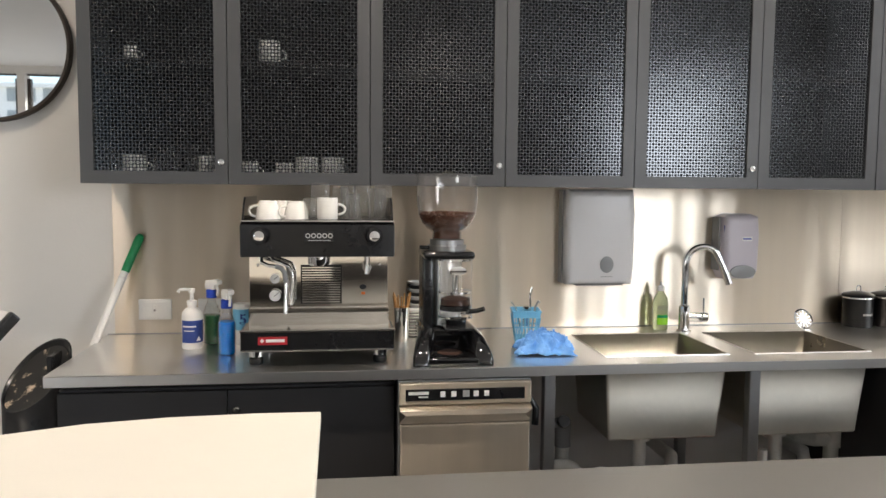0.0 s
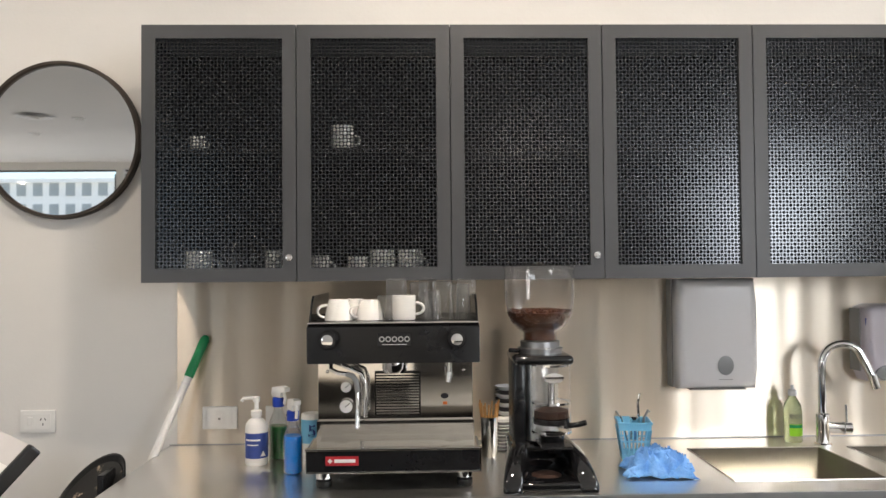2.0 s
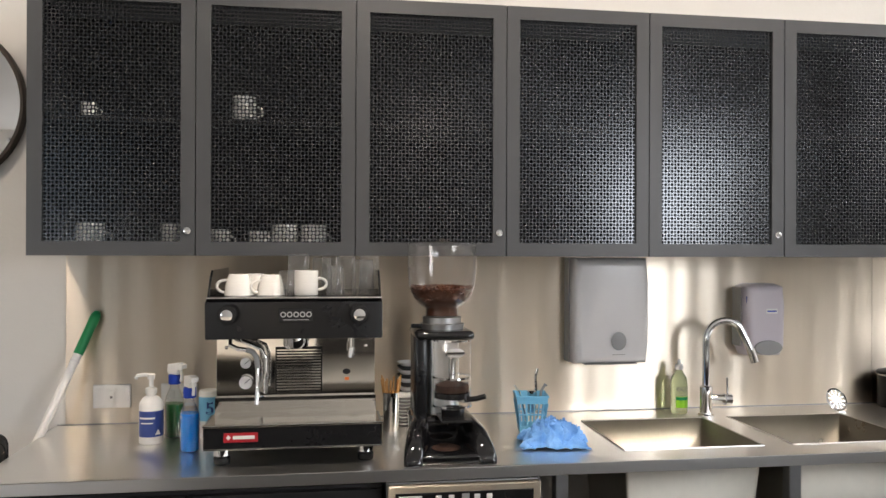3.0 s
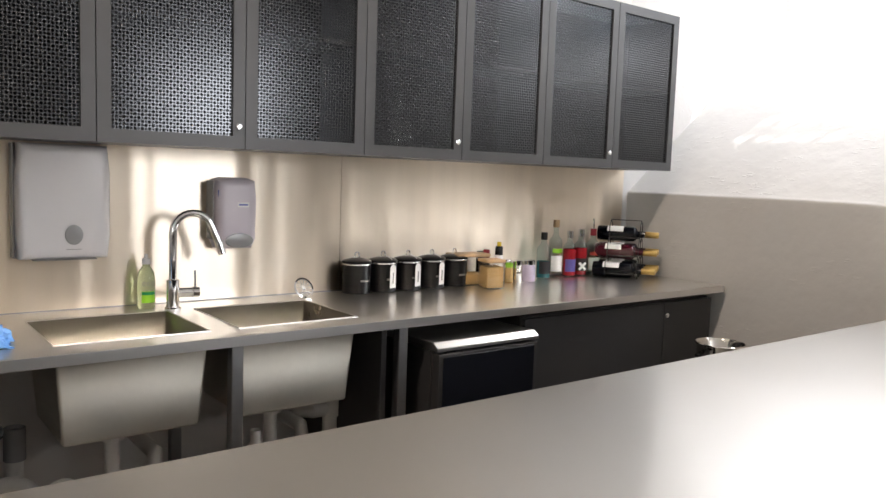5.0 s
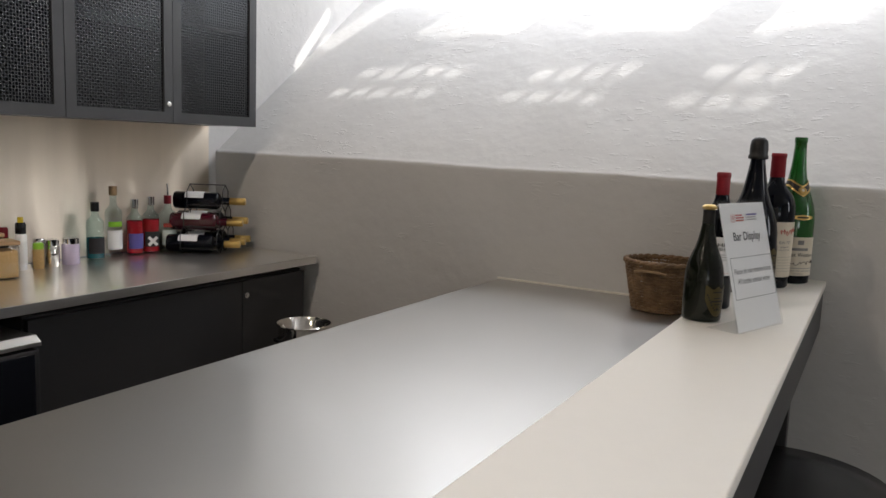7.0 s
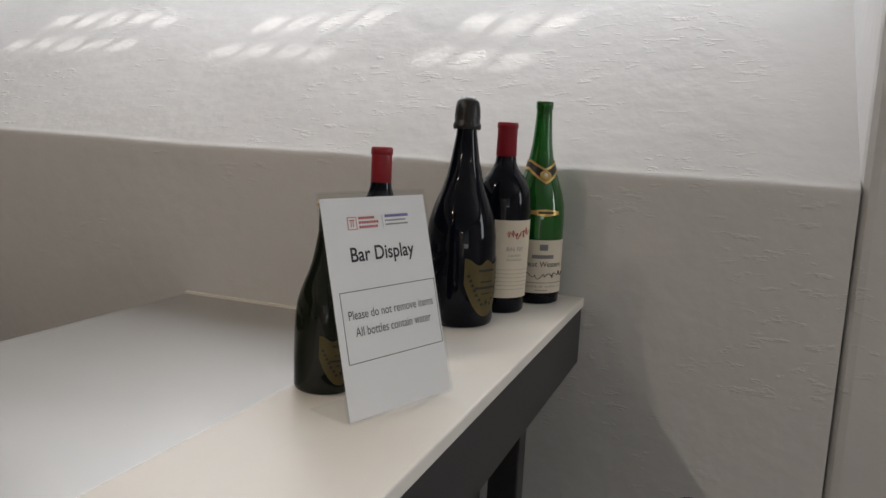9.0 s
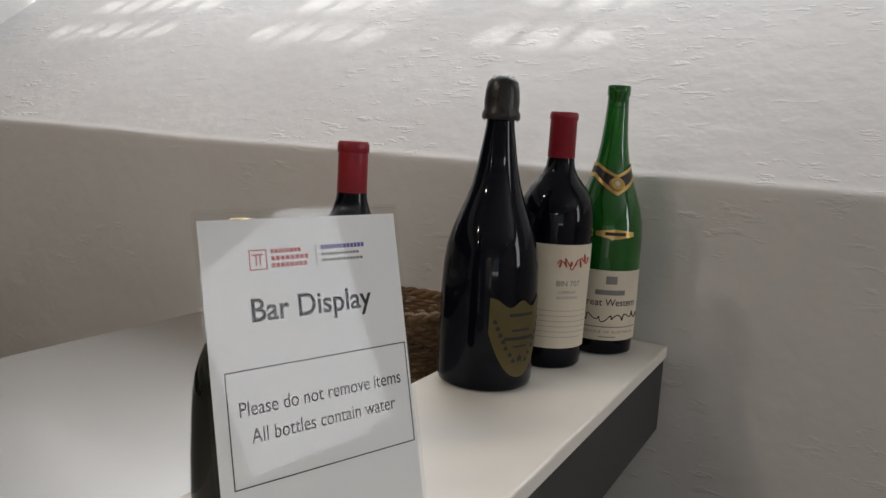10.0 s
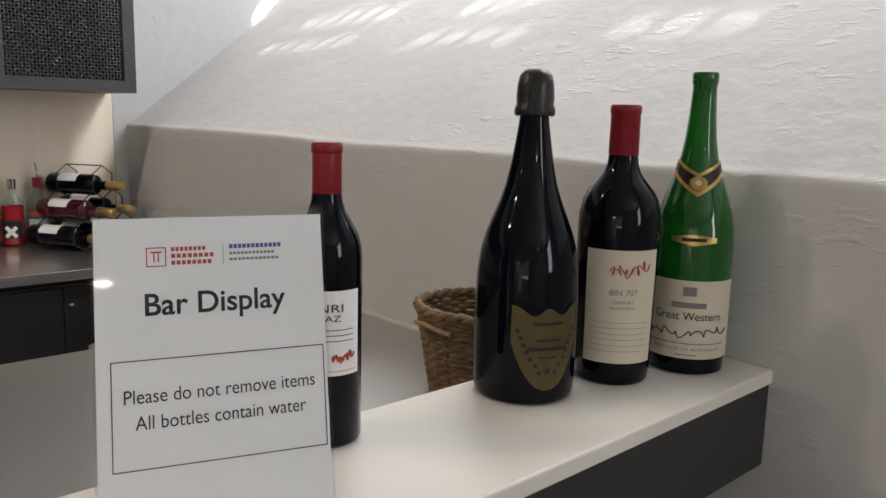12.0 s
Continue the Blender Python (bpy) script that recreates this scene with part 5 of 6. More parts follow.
def towel_dispenser():
    t = thing("towel_dispenser", pose(0.965, WALL_Y - 0.012, 1.255), "pale grey plastic paper towel dispenser on the splashback", "towel dispenser")
    verts_w = [(-0.135, -0.168), (0.135, -0.168), (0.143, -0.1), (0.144, 0.10), (0.135, 0.186), (-0.135, 0.186), (-0.144, 0.10), (-0.143, -0.1)]
    verts_w = [(x * 0.935, z) for x, z in verts_w]
    bm = prism(verts_w, 0.0, 0.09, 0.0)
    bmesh.ops.bevel(bm, geom=[e for e in bm.edges if all(v.co.z > 0.08 for v in e.verts)], offset=0.028, segments=5, profile=0.55, affect="EDGES")
    bm.transform(Matrix(((1, 0, 0, 0), (0, 0, -1, 0), (0, 1, 0, 0), (0, 0, 0, 1))))
    body = part("cover", bm, GREY_PLASTIC, t, "", 35)
    part("window_ring", lathe([(0, 0.0), (0.030, 0.0), (0.031, 0.002), (0.026, 0.003), (0, 0.001)], 32, None, pose(0.022, -0.0905, -0.092, 90), 0.85, 1.0), GREY_CLEAR, body, "smoky oval window", 40)
    part("seam", box(0.0, 0.045, -0.0915, -0.0905, -0.138, -0.1365), GREY_INK, body)
    part("paper_slot", box(-0.09, 0.09, -0.085, -0.02, -0.171, -0.167), GREY_INK, body)
    part("back_plate", box(-0.140, -0.1345, -0.05, 0.0, -0.165, 0.185, 0.002), GREY_CLEAR, body)


towel_dispenser()


def soap_dispenser():
    t = thing("soap_dispenser", pose(1.525, WALL_Y - 0.012, 1.225), "pale lilac-grey wall soap dispenser with a push lever", "soap dispenser")
    out = [(-0.07, -0.122), (0.07, -0.122), (0.088, -0.09), (0.092, 0.05), (0.084, 0.118), (0.05, 0.128), (-0.05, 0.128), (-0.084, 0.118), (-0.092, 0.05), (-0.088, -0.09)]
    out = [(x * 0.84, z) for x, z in out]
    bm = prism(out, 0, 0.085)
    bmesh.ops.bevel(bm, geom=[e for e in bm.edges if all(v.co.z > 0.08 for v in e.verts)], offset=0.03, segments=5, profile=0.55, affect="EDGES")
    bm.transform(Matrix(((1, 0, 0, 0), (0, 0, -1, 0), (0, 1, 0, 0), (0, 0, 0, 1))))
    c0 = part("cover", bm, LILAC_PLASTIC, t, "", 35)
    part("push_lever", lathe([(0, 0), (0.052, 0), (0.05, 0.010), (0, 0.014)], 28, None, pose(0.005, -0.082, -0.093, 90), 1.0, 0.5), GREY_CLEAR, c0, "grey push lever", 40)
    part("sight_strip", box(-0.070, -0.058, -0.0765, -0.070, 0.01, 0.085, 0.002), NAVY, c0)
    part("maker_label", box(-0.002, 0.040, -0.0865, -0.085, 0.025, 0.042), WHITE_PLASTIC, c0)
    part("maker_bar", box(0.002, 0.036, -0.0872, -0.0865, 0.031, 0.036), BLUE_CAP, c0)
    part("back_plate", box(-0.083, -0.0775, -0.06, 0.0, -0.09, 0.115, 0.002), GREY_CLEAR, c0)


soap_dispenser()


def tap():
    t = thing("sink_tap", pose(1.283, 2.735, CT), "chrome gooseneck mixer tap behind the sinks", "tap")
    part("body", lathe([(0, 0), (0.027, 0), (0.027, 0.004), (0.021, 0.008), (0.021, 0.098), (0.016, 0.102), (0, 0.102)], 28), CHROME, t, "", 40)
    pts = [(0, 0, 0.10), (0, 0, 0.24)] + [(0.062 - 0.062 * math.cos(a), -0.012 * (1 - math.cos(a)), 0.255 + 0.066 * math.sin(a)) for a in [math.pi * k / 14 for k in range(12)]]
    part("spout", tube(pts + [(0.138, -0.03, 0.235), (0.150, -0.034, 0.20)], 0.0125, 14), CHROME, t, "", 40)
    part("nozzle", rod((0.143, -0.032, 0.225), (0.155, -0.036, 0.182), 0.0145, 16), CHROME, t, "", 40)
    part("side_valve", rod((0.015, 0, 0.055), (0.085, -0.012, 0.055), 0.0175, 20), CHROME, t, "", 40)
    part("valve_ring", rod((0.060, -0.008, 0.055), (0.064, -0.0085, 0.055), 0.0185, 20), STEEL_FRAME, t, "", 40)
    part("lever", rod((0.072, -0.01, 0.068), (0.070, -0.01, 0.128), 0.0035, 10), CHROME, t, "", 40)


tap()
t = thing("detergent_bottle", pose(1.213, 2.79, CT), "clear green dish detergent bottle with a lime label", "bottle")
part("body", lathe([(0, 0), (0.026, 0), (0.029, 0.004), (0.029, 0.095), (0.025, 0.122), (0.012, 0.142), (0.011, 0.152), (0, 0.152)], 24), CLEAR_SOAP, t, "", 50)
patch("label", 0.029, -135, -45, lambda u: 0.022, lambda u: 0.060, LIME, t, "lime green label")
patch("label_band", 0.0294, -135, -45, lambda u: 0.048, lambda u: 0.058, GREEN_GRIP, t)
writing("word", "eco", 0.03, GREY_INK, t, Matrix.Translation((0, -0.029, 0.088)), bend=0.029, lift=0.001)
part("cap", lathe([(0.0125, 0.148), (0.014, 0.150), (0.013, 0.166), (0.006, 0.168), (0.005, 0.182), (0, 0.182)], 18), GREY_PLASTIC, t, "", 40)
t = thing("sink_strainer", pose(1.775, 2.745, CT + 0.001, 62, 12, 0), "chrome sink strainer leaning on the splashback", "strainer")
bm = lathe([(0.034, 0.030), (0.040, 0.030), (0.041, 0.033), (0.035, 0.035), (0.034, 0.030)], 28, None, pose(0, 0.04, -0.03))
for k in range(6):
    a = math.pi * k / 6
    rod((0.034 * math.cos(a), 0.04 + 0.034 * math.sin(a), 0.002), (-0.034 * math.cos(a), 0.04 - 0.034 * math.sin(a), 0.002), 0.0012, 6, bm)
part("basket", bm, CHROME, t, "", 40)


def canister(x, tag):
    t = thing("canister", pose(x, 2.79, CT, 0, 0, 20), "black enamel storage canister with a white tag" if tag else "black enamel storage canister with a lid", "canister", "black canisters")
    part("body", lathe([(0, 0), (0.054, 0), (0.056, 0.003), (0.056, 0.112), (0.0575, 0.114), (0.0575, 0.118), (0, 0.118)], 36), BLACK_ENAMEL, t, "", 40)
    part("lid", lathe([(0.0585, 0.112), (0.0595, 0.113), (0.0595, 0.126), (0.054, 0.130), (0.022, 0.138), (0, 0.139)], 36), BLACK_ENAMEL, t, "", 40)
    part("lid_ring", lathe([(0.0595, 0.113), (0.0602, 0.114), (0.0602, 0.117), (0.0595, 0.118)], 36), CHROME, t, "", 40)
    part("handle", tube([(-0.014, 0, 0.137), *arc((0, 0, 0.148), 0.0135, 170, 10, 8), (0.014, 0, 0.137)], 0.0022, 8), CHROME, t, "", 40)
    part("wire_clasp", tube([(0.059, -0.012, 0.122), (0.064, -0.012, 0.10), (0.061, -0.012, 0.062)], 0.0016, 6), CHROME, t, "", 40)
    patch("print_bar", 0.056, -125, -75, lambda u: 0.048, lambda u: 0.056, GREY_INK, t)
    if tag:
        part("string", tube([(0.0, 0, 0.15), (-0.01, -0.05, 0.134), (-0.012, -0.061, 0.112)], 0.0011, 6), PAPER, t)
        bm = prism([(-0.019, 0.0), (0.019, 0.0), (0.019, 0.082), (0.009, 0.094), (-0.009, 0.094), (-0.019, 0.082)], 0, 0.0012)
        bm.transform(pose(-0.014, -0.0615, 0.018) @ Matrix(((1, 0, 0, 0), (0, 0, -1, 0), (0, 1, 0, 0), (0, 0, 0, 1))))
        tg = part("tag", bm, PAPER, t, "white paper tag on a string")
        part("print_bar", box(-0.017, -0.011, -0.0640, -0.0630, 0.036, 0.08), GREY_INK, tg)


for k, tg in enumerate((False, True, True, True, False)):
    canister(2.03 + 0.124 * k, tg)


def food_box(x, y, rz, w, d, h, fill, label):
    t = thing("food_container", pose(x, y, CT, 0, 0, rz), label, "container", "food containers")
    bm = box(-w / 2, w / 2, -d / 2, d / 2, 0, h, 0.008, 3)
    part("jar", bm, GLASS, t, "clear plastic jar", 40)
    part("contents", box(-w / 2 + 0.004, w / 2 - 0.004, -d / 2 + 0.004, d / 2 - 0.004, 0.004, fill, 0.006), SUGAR, t, "raw sugar", 40)
    part("lid", box(-w / 2 - 0.002, w / 2 + 0.002, -d / 2 - 0.002, d / 2 + 0.002, h + 0.0005, h + 0.014, 0.004, 3), WOOD, t, "pale wooden lid", 40)


food_box(2.625, 2.655, -14, 0.088, 0.088, 0.112, 0.095, "clear square jar of raw sugar with a wooden lid")
food_box(2.60, 2.785, -6, 0.17, 0.10, 0.125, 0.05, "long clear jar with a pale wooden lid")


def shaker(x, y, r, h, mat, cap, label, band=None):
    t = thing("condiment_jar", pose(x, y, CT), label, "jar", "small jars")
    part("jar", lathe([(0, 0), (r - 0.002, 0), (r, 0.003), (r, h * 0.72), (r * 0.85, h * 0.78), (0, h * 0.78)], 24), mat, t, "", 45)
    part("cap", lathe([(r * 0.86, h * 0.76), (r * 0.92, h * 0.77), (r * 0.92, h * 0.96), (r * 0.75, h), (0, h)], 24), cap, t, "", 45)
    if band:
        patch("label", r, -150, -10, lambda u: h * 0.15, lambda u: h * 0.6, band, t)


shaker(2.755, 2.755, 0.019, 0.168, PAPER, BLACK, "small bitters bottle with a yellow cap", WHITE_PLASTIC)
t = thing("bottle_cap", pose(2.755, 2.755, CT + 0.168), "yellow bottle cap on the bitters", "cap")
part("cap", lathe([(0, 0), (0.0095, 0), (0.0098, 0.016), (0.008, 0.019), (0, 0.019)], 18), material("yellow_cap", (0.62, 0.44, 0.02), 0.4), t, "", 40)
shaker(2.72, 2.80, 0.017, 0.150, DARK_BOTTLE, RED_FOIL, "small dark bottle with a red cap")
shaker(2.69, 2.81, 0.017, 0.143, DARK_BOTTLE, BLACK, "small dark bottle with a black cap")
shaker(2.812, 2.745, 0.019, 0.092, SUGAR, LIME, "spice jar with a lime green cap")
shaker(2.872, 2.755, 0.025, 0.100, POLISHED, CHROME, "steel sugar shaker with a domed top")
shaker(2.85, 2.80, 0.022, 0.100, PAPER, CHROME, "white jar with a steel lid")
shaker(2.945, 2.755, 0.031, 0.100, LILAC, CHROME, "lilac tin with a steel shaker lid")


def spirit(x, y, r, h, glass, capmat, label, liquid=None, lab=None, lab2=None, square=False, fill=0.6):
    t = thing("spirit_bottle", pose(x, y, CT, 0, 0, 0), label, "bottle", "spirit bottles")
    sh = h * 0.62
    prof = [(0, 0), (r - 0.003, 0), (r, 0.004), (r, sh), (r * 0.92, sh + 0.012), (r * 0.45, sh + 0.03), (0.0125, sh + 0.042), (0.0125, h - 0.03), (0, h - 0.03)]
    if square:
        prof = [(rr * 1.16, z) for rr, z in prof]
    part("bottle", lathe(prof, 8 if square else 28), glass, t, "", 30)
    part("cap", lathe([(0.0125, h - 0.036), (0.0155, h - 0.034), (0.0155, h), (0, h)], 20), capmat, t, "", 40)
    if liquid:
        part("liquid_band", lathe([(r * 1.003, 0.006), (r * 1.005, 0.008), (r * 1.005, sh * fill), (r * 1.003, sh * (fill + 0.01))], 28), liquid, t, "", 50)
    if lab:
        patch("label", r * 1.01, -170, -50, lambda u: sh * 0.18, lambda u: sh * 0.62, lab, t)
    if lab2:
        patch("label_band", r * 1.02, -160, -60, lambda u: sh * 0.7, lambda u: sh * 0.82, lab2, t)
    return t


spirit(3.075, 2.79, 0.033, 0.222, TOPAZ, BLACK, "clear gin bottle with a black stopper and teal base", TEAL, INK)
spirit(3.165, 2.80, 0.032, 0.280, TOPAZ, CORK, "tall clear bottle with a cork stopper and yellow label", None, PAPER, LIME)
spirit(3.265, 2.80, 0.032, 0.225, TOPAZ, CHROME, "red liqueur bottle with a purple label", PINK_GIN, PURPLE_INK, fill=0.97)
vodka = spirit(3.345, 2.80, 0.034, 0.232, TOPAZ, CHROME, "red vodka bottle with white crossed bars", PINK_GIN, INK, fill=0.95)
p0 = spirit(3.425, 2.79, 0.034, 0.235, TOPAZ, RED_FOIL, "square clear bottle with a red cap and pourer", None, PAPER, RED_INK, True)
part("pourer", tube([(0, 0, 0.235), (0, 0, 0.262), (-0.004, 0, 0.285)], 0.0035, 8), CHROME, p0, "steel pourer spout", 40)
bm = bmesh.new()
for s2 in (-1, 1):
    merge(bm, box(-0.024, 0.024, -0.0012, 0.0012, -0.006, 0.006), pose(-0.016, -0.0325, 0.05, 0, 0, -28) @ pose(0, 0, 0, 0, 45 * s2, 0))
part("crossed_bars", bm, PAPER, vodka, "white crossed bars")


def wine_bottle_mesh(r, h, shoulder, neck_r=0.0145, round_=0.4):
    """Outline of a wine bottle, as a profile of (radius, z)."""
    prof = [(0, 0.004), (r * 0.6, 0.0), (r * 0.92, 0.0), (r, 0.006), (r, shoulder)]
    top = h * 0.66 if h < 0.36 else shoulder + (h - shoulder) * 0.42
    for k in range(1, 11):
        t = k / 10
        prof.append((neck_r * 1.12 + (r - neck_r * 1.12) * (1 - t ** (1 / round_)) ** 0.9 if round_ < 1 else r + (neck_r * 1.1 - r) * (t ** 0.9), shoulder + (top - shoulder) * t))
    prof += [(neck_r, h - 0.03), (neck_r, h)]
    return prof


def wine_rack():
    m0 = pose(3.555, 2.69, CT, 0, 0, -58)
    t = thing("wine_rack", m0, "black wire wine rack of stacked hexagons", "wine rack")
    cells = [(-0.10, 0.052), (0.0, 0.052), (0.10, 0.052), (-0.05, 0.139), (0.05, 0.139), (0.0, 0.226)]
    for cy, cz in cells:
        for x in (-0.075, 0.075):
            pts = [(x, cy + 0.057 * math.cos(radians(90 + 60 * k)), cz + 0.057 * math.sin(radians(90 + 60 * k))) for k in range(6)]
            part("hexagon", tube(pts, 0.0022, 6, closed=True), BLACK_WIRE, t)
        for k in (0, 2, 4):
            y, z = cy + 0.057 * math.cos(radians(90 + 60 * k)), cz + 0.057 * math.sin(radians(90 + 60 * k))
            part("tie_rod", rod((-0.075, y, z), (0.075, y, z), 0.0022, 6), BLACK_WIRE, t)
    glasses = [DARK_BOTTLE, DARK_BOTTLE, DARK_BOTTLE, material("red_wine_glass", (0.06, 0.004, 0.012), 0.07, coat=0.6), DARK_BOTTLE, DARK_BOTTLE]
    for k, ((cy, cz), gm) in enumerate(zip(cells, glasses)):
        b0 = thing("wine_bottle", m0 @ pose(-0.14, cy, cz - 0.012, 0, 90, 0), "dark wine bottle with gold foil lying in the rack", "bottle", "bottles in the rack")
        part("bottle", lathe(wine_bottle_mesh(0.037, 0.30, 0.175), 28), gm, b0, "", 50)
        part("capsule", lathe([(0.0150, 0.235), (0.0156, 0.236), (0.0156, 0.298), (0.013, 0.302), (0, 0.302)], 20), GOLD, b0, "gold foil capsule", 40)
        patch("label", 0.037, 130, 250, lambda u: 0.05, lambda u: 0.13, PAPER, b0, "pale paper label")


wine_rack()


def ice_bucket():
    t = thing("ice_bucket", pose(3.44, 2.05, 0), "polished steel bucket with a rolled rim and side handle", "bucket")
    part("pot", lathe([(0, 0.0), (0.075, 0.0), (0.08, 0.005), (0.098, 0.685), (0.106, 0.695), (0.108, 0.70), (0.104, 0.703), (0.094, 0.69), (0.076, 0.01), (0, 0.01)], 40), POLISHED, t, "", 40)
    part("inner_lid", lathe([(0, 0.665), (0.03, 0.665), (0.05, 0.652), (0.09, 0.652)], 36), CHROME, t, "", 40)
    part("handle", tube([(-0.095, -0.03, 0.66), (-0.128, -0.03, 0.655), (-0.132, 0.0, 0.65), (-0.128, 0.03, 0.655), (-0.095, 0.03, 0.66)], 0.008, 10), BLACK, t, "", 40)


ice_bucket()
t = thing("cleaner_bottle", pose(1.452, 2.45, 0), "white cleaner bottle standing below the sinks", "bottle")
part("body", lathe([(0, 0), (0.045, 0), (0.048, 0.005), (0.048, 0.43), (0.03, 0.49), (0.016, 0.51), (0.016, 0.55), (0, 0.55)], 24), PIPE, t, "", 45)
t = thing("red_bucket", pose(1.29, 2.42, 0), "red plastic bucket below the sinks", "bucket")
part("pail", lathe([(0, 0), (0.08, 0), (0.105, 0.42), (0.11, 0.42), (0.11, 0.435), (0.10, 0.435), (0.078, 0.01), (0, 0.01)], 30), material("red_plastic", (0.5, 0.02, 0.02), 0.35), t, "", 40)

# glasses and cups behind the perforated doors
for x, y, sc in ((-0.655, 2.635, 1.1), (-0.42, 2.64, 1.1), (-0.18, 2.635, 0.85), (-0.105, 2.635, 1.1), (-0.02, 2.635, 1.1), (-0.295, 2.65, 0.9)):
    cup(x, y, DZ0 + 0.0125, 40, "cups in the cabinet", False, sc)
for x in (-0.72, -0.57, -0.53, -0.48):
    tumbler(x, 2.63, DZ0 + 0.0125, 0.024, 0.11, "glasses in the cabinet", "clear drinking glass in the wall cabinet")
for x, sc in ((-0.225, 1.0), (-0.66, 0.6)):
    cup(x, 2.635, 1.8435, 30, "cups in the cabinet", False, sc)
for x in (1.95, 2.08, 2.13, 2.42):
    for k in range(4 if x in (2.08, 2.42) else 2):
        tumbler(x, 2.62, DZ0 + 0.0125 + k * 0.062, 0.026, 0.06, "stacked glasses", "clear glass in a stack in the cabinet")

# ---------------------------------------------------------------- things on the bar


def big_bottle(name, x, y, prof, mat, label, group="display bottles"):
    t = thing(name, pose(x, y, BAR_Z), label, "bottle", group)
    part("glass_body", lathe(prof, 56), mat, t, "", 60)
    return t


def bars(name, r, centre, rows, mat, parent, n=8):
    """Unreadable print on a round label: rows of (half width in degrees, low z, high z, offset in degrees)."""
    for half, z0, z1, off in rows:
        patch(name, r, centre + off - half, centre + off + half, lambda u: z0, lambda u: z1, mat, parent, "", n)


def script_mark(name, r, centre, width, z, height, mat, parent):
    """A slanted handwritten-looking stroke on a label."""
    pts = []
    for k in range(97):
        u = k / 96
        a = radians(centre - width / 2 + width * u + 3 * math.sin(u * 40))
        zz = z + height * (0.42 * math.sin(u * 52) + 0.22 * math.sin(u * 23 + 1) + 0.6 * (u - 0.5) + 0.18 * math.sin(u * 9))
        pts.append((r * math.cos(a), r * math.sin(a), zz))
    part(name, tube(pts, 0.0008, 5), mat, parent)


def champagne(x, y, k, turn, label, cork):
    prof = [(0, 0.008), (0.045, 0.002), (0.060, 0.0), (0.0655, 0.004), (0.067, 0.012), (0.068, 0.07), (0.0675, 0.13), (0.066, 0.165), (0.0625, 0.192), (0.0565, 0.214),
            (0.049, 0.234), (0.0405, 0.255), (0.0335, 0.277), (0.0275, 0.305), (0.0228, 0.333), (0.0195, 0.355), (0.0180, 0.372), (0.0180, 0.385), (0, 0.385)]
    t = big_bottle("champagne_bottle", x, y, [(r * k, z * k) for r, z in prof], DARK_BOTTLE if not cork else OLIVE_BOTTLE, label)

    patch("shield_label", 0.0682 * k, turn - 40, turn + 40,
          lambda u: k * (0.022 + 0.062 * abs(2 * u - 1) ** 2.2), lambda u: k * (0.118 + 0.014 * abs(2 * u - 1) + 0.010 * math.cos((2 * u - 1) * 6.28) * (1 - abs(2 * u - 1))), GOLD_PAPER, t, "bronze shield-shaped label", 28)
    R = 0.0692 * k
    bars("label_print", R, turn, [(17, k * 0.1065, k * 0.1105, 0), (13, k * 0.086, k * 0.089, 0), (22, k * 0.074, k * 0.0785, 0), (10, k * 0.064, k * 0.0665, 0)], INK, t)
    pts = [(0.0065 * k * (1 if i % 2 == 0 else 0.4) * math.sin(math.pi * i / 5), 0.0065 * k * (1 if i % 2 == 0 else 0.4) * math.cos(math.pi * i / 5)) for i in range(10)]
    bm = prism(pts, 0, 0.0008)
    bm.transform(pose(R * math.cos(radians(turn)), R * math.sin(radians(turn)), 0.048 * k, 0, 0, turn + 90) @ pose(0, 0, 0, 90))
    part("star", bm, INK, t)
    for side in (-1, 1):
        for i in range(7):
            a = turn + side * (33 - 3.4 * i + 0.5 * i * i * (1 if i > 4 else 0.2) * -0.2)
            z = k * (0.100 - 0.009 * i)
            patch("scroll_leaf", R, a - 2.4, a + 2.4, lambda u: z - 0.003 * k, lambda u: z + 0.003 * k * math.sin(3.14 * u), INK, t, "", 4)
    if not cork:
        part("foil_cap", lathe([(0.0190, 0.364), (0.0252, 0.364), (0.0262, 0.368), (0.0258, 0.373), (0.0236, 0.377), (0.0240, 0.388), (0.0230, 0.403), (0.0208, 0.414), (0.014, 0.421), (0, 0.4225)], 40), BLACK_FOIL, t, "crinkled black foil cap", 50)
        for i in range(6):
            a = math.pi * i / 3
            part("wire", tube([(0.0222 * math.cos(a), 0.0222 * math.sin(a), 0.362), (0.0232 * math.cos(a + 0.1), 0.0232 * math.sin(a + 0.1), 0.392), (0.012 * math.cos(a), 0.012 * math.sin(a), 0.422)], 0.0007, 5), BLACK_FOIL, t)
    else:
        part("foil_cap", lathe([(0.0193 * k, 0.34 * k), (0.0215 * k, 0.345 * k), (0.0205 * k, 0.385 * k), (0.0215 * k, 0.39 * k), (0, 0.392 * k)], 28), BLACK_FOIL, t, "dark foil neck", 40)
        part("cork_cap", lathe([(0, 0.392 * k), (0.019 * k, 0.392 * k), (0.026 * k, 0.398 * k), (0.026 * k, 0.403 * k), (0.018 * k, 0.410 * k), (0, 0.412 * k)], 24), GOLD, t, "bronze wired cork", 40)
    return t


champagne(3.411, 0.456, 1.0, 247, "large dark champagne bottle with a bronze shield label", False)
champagne(2.950, 0.482, 0.635, 238, "small dark champagne bottle with a bronze shield label", True)


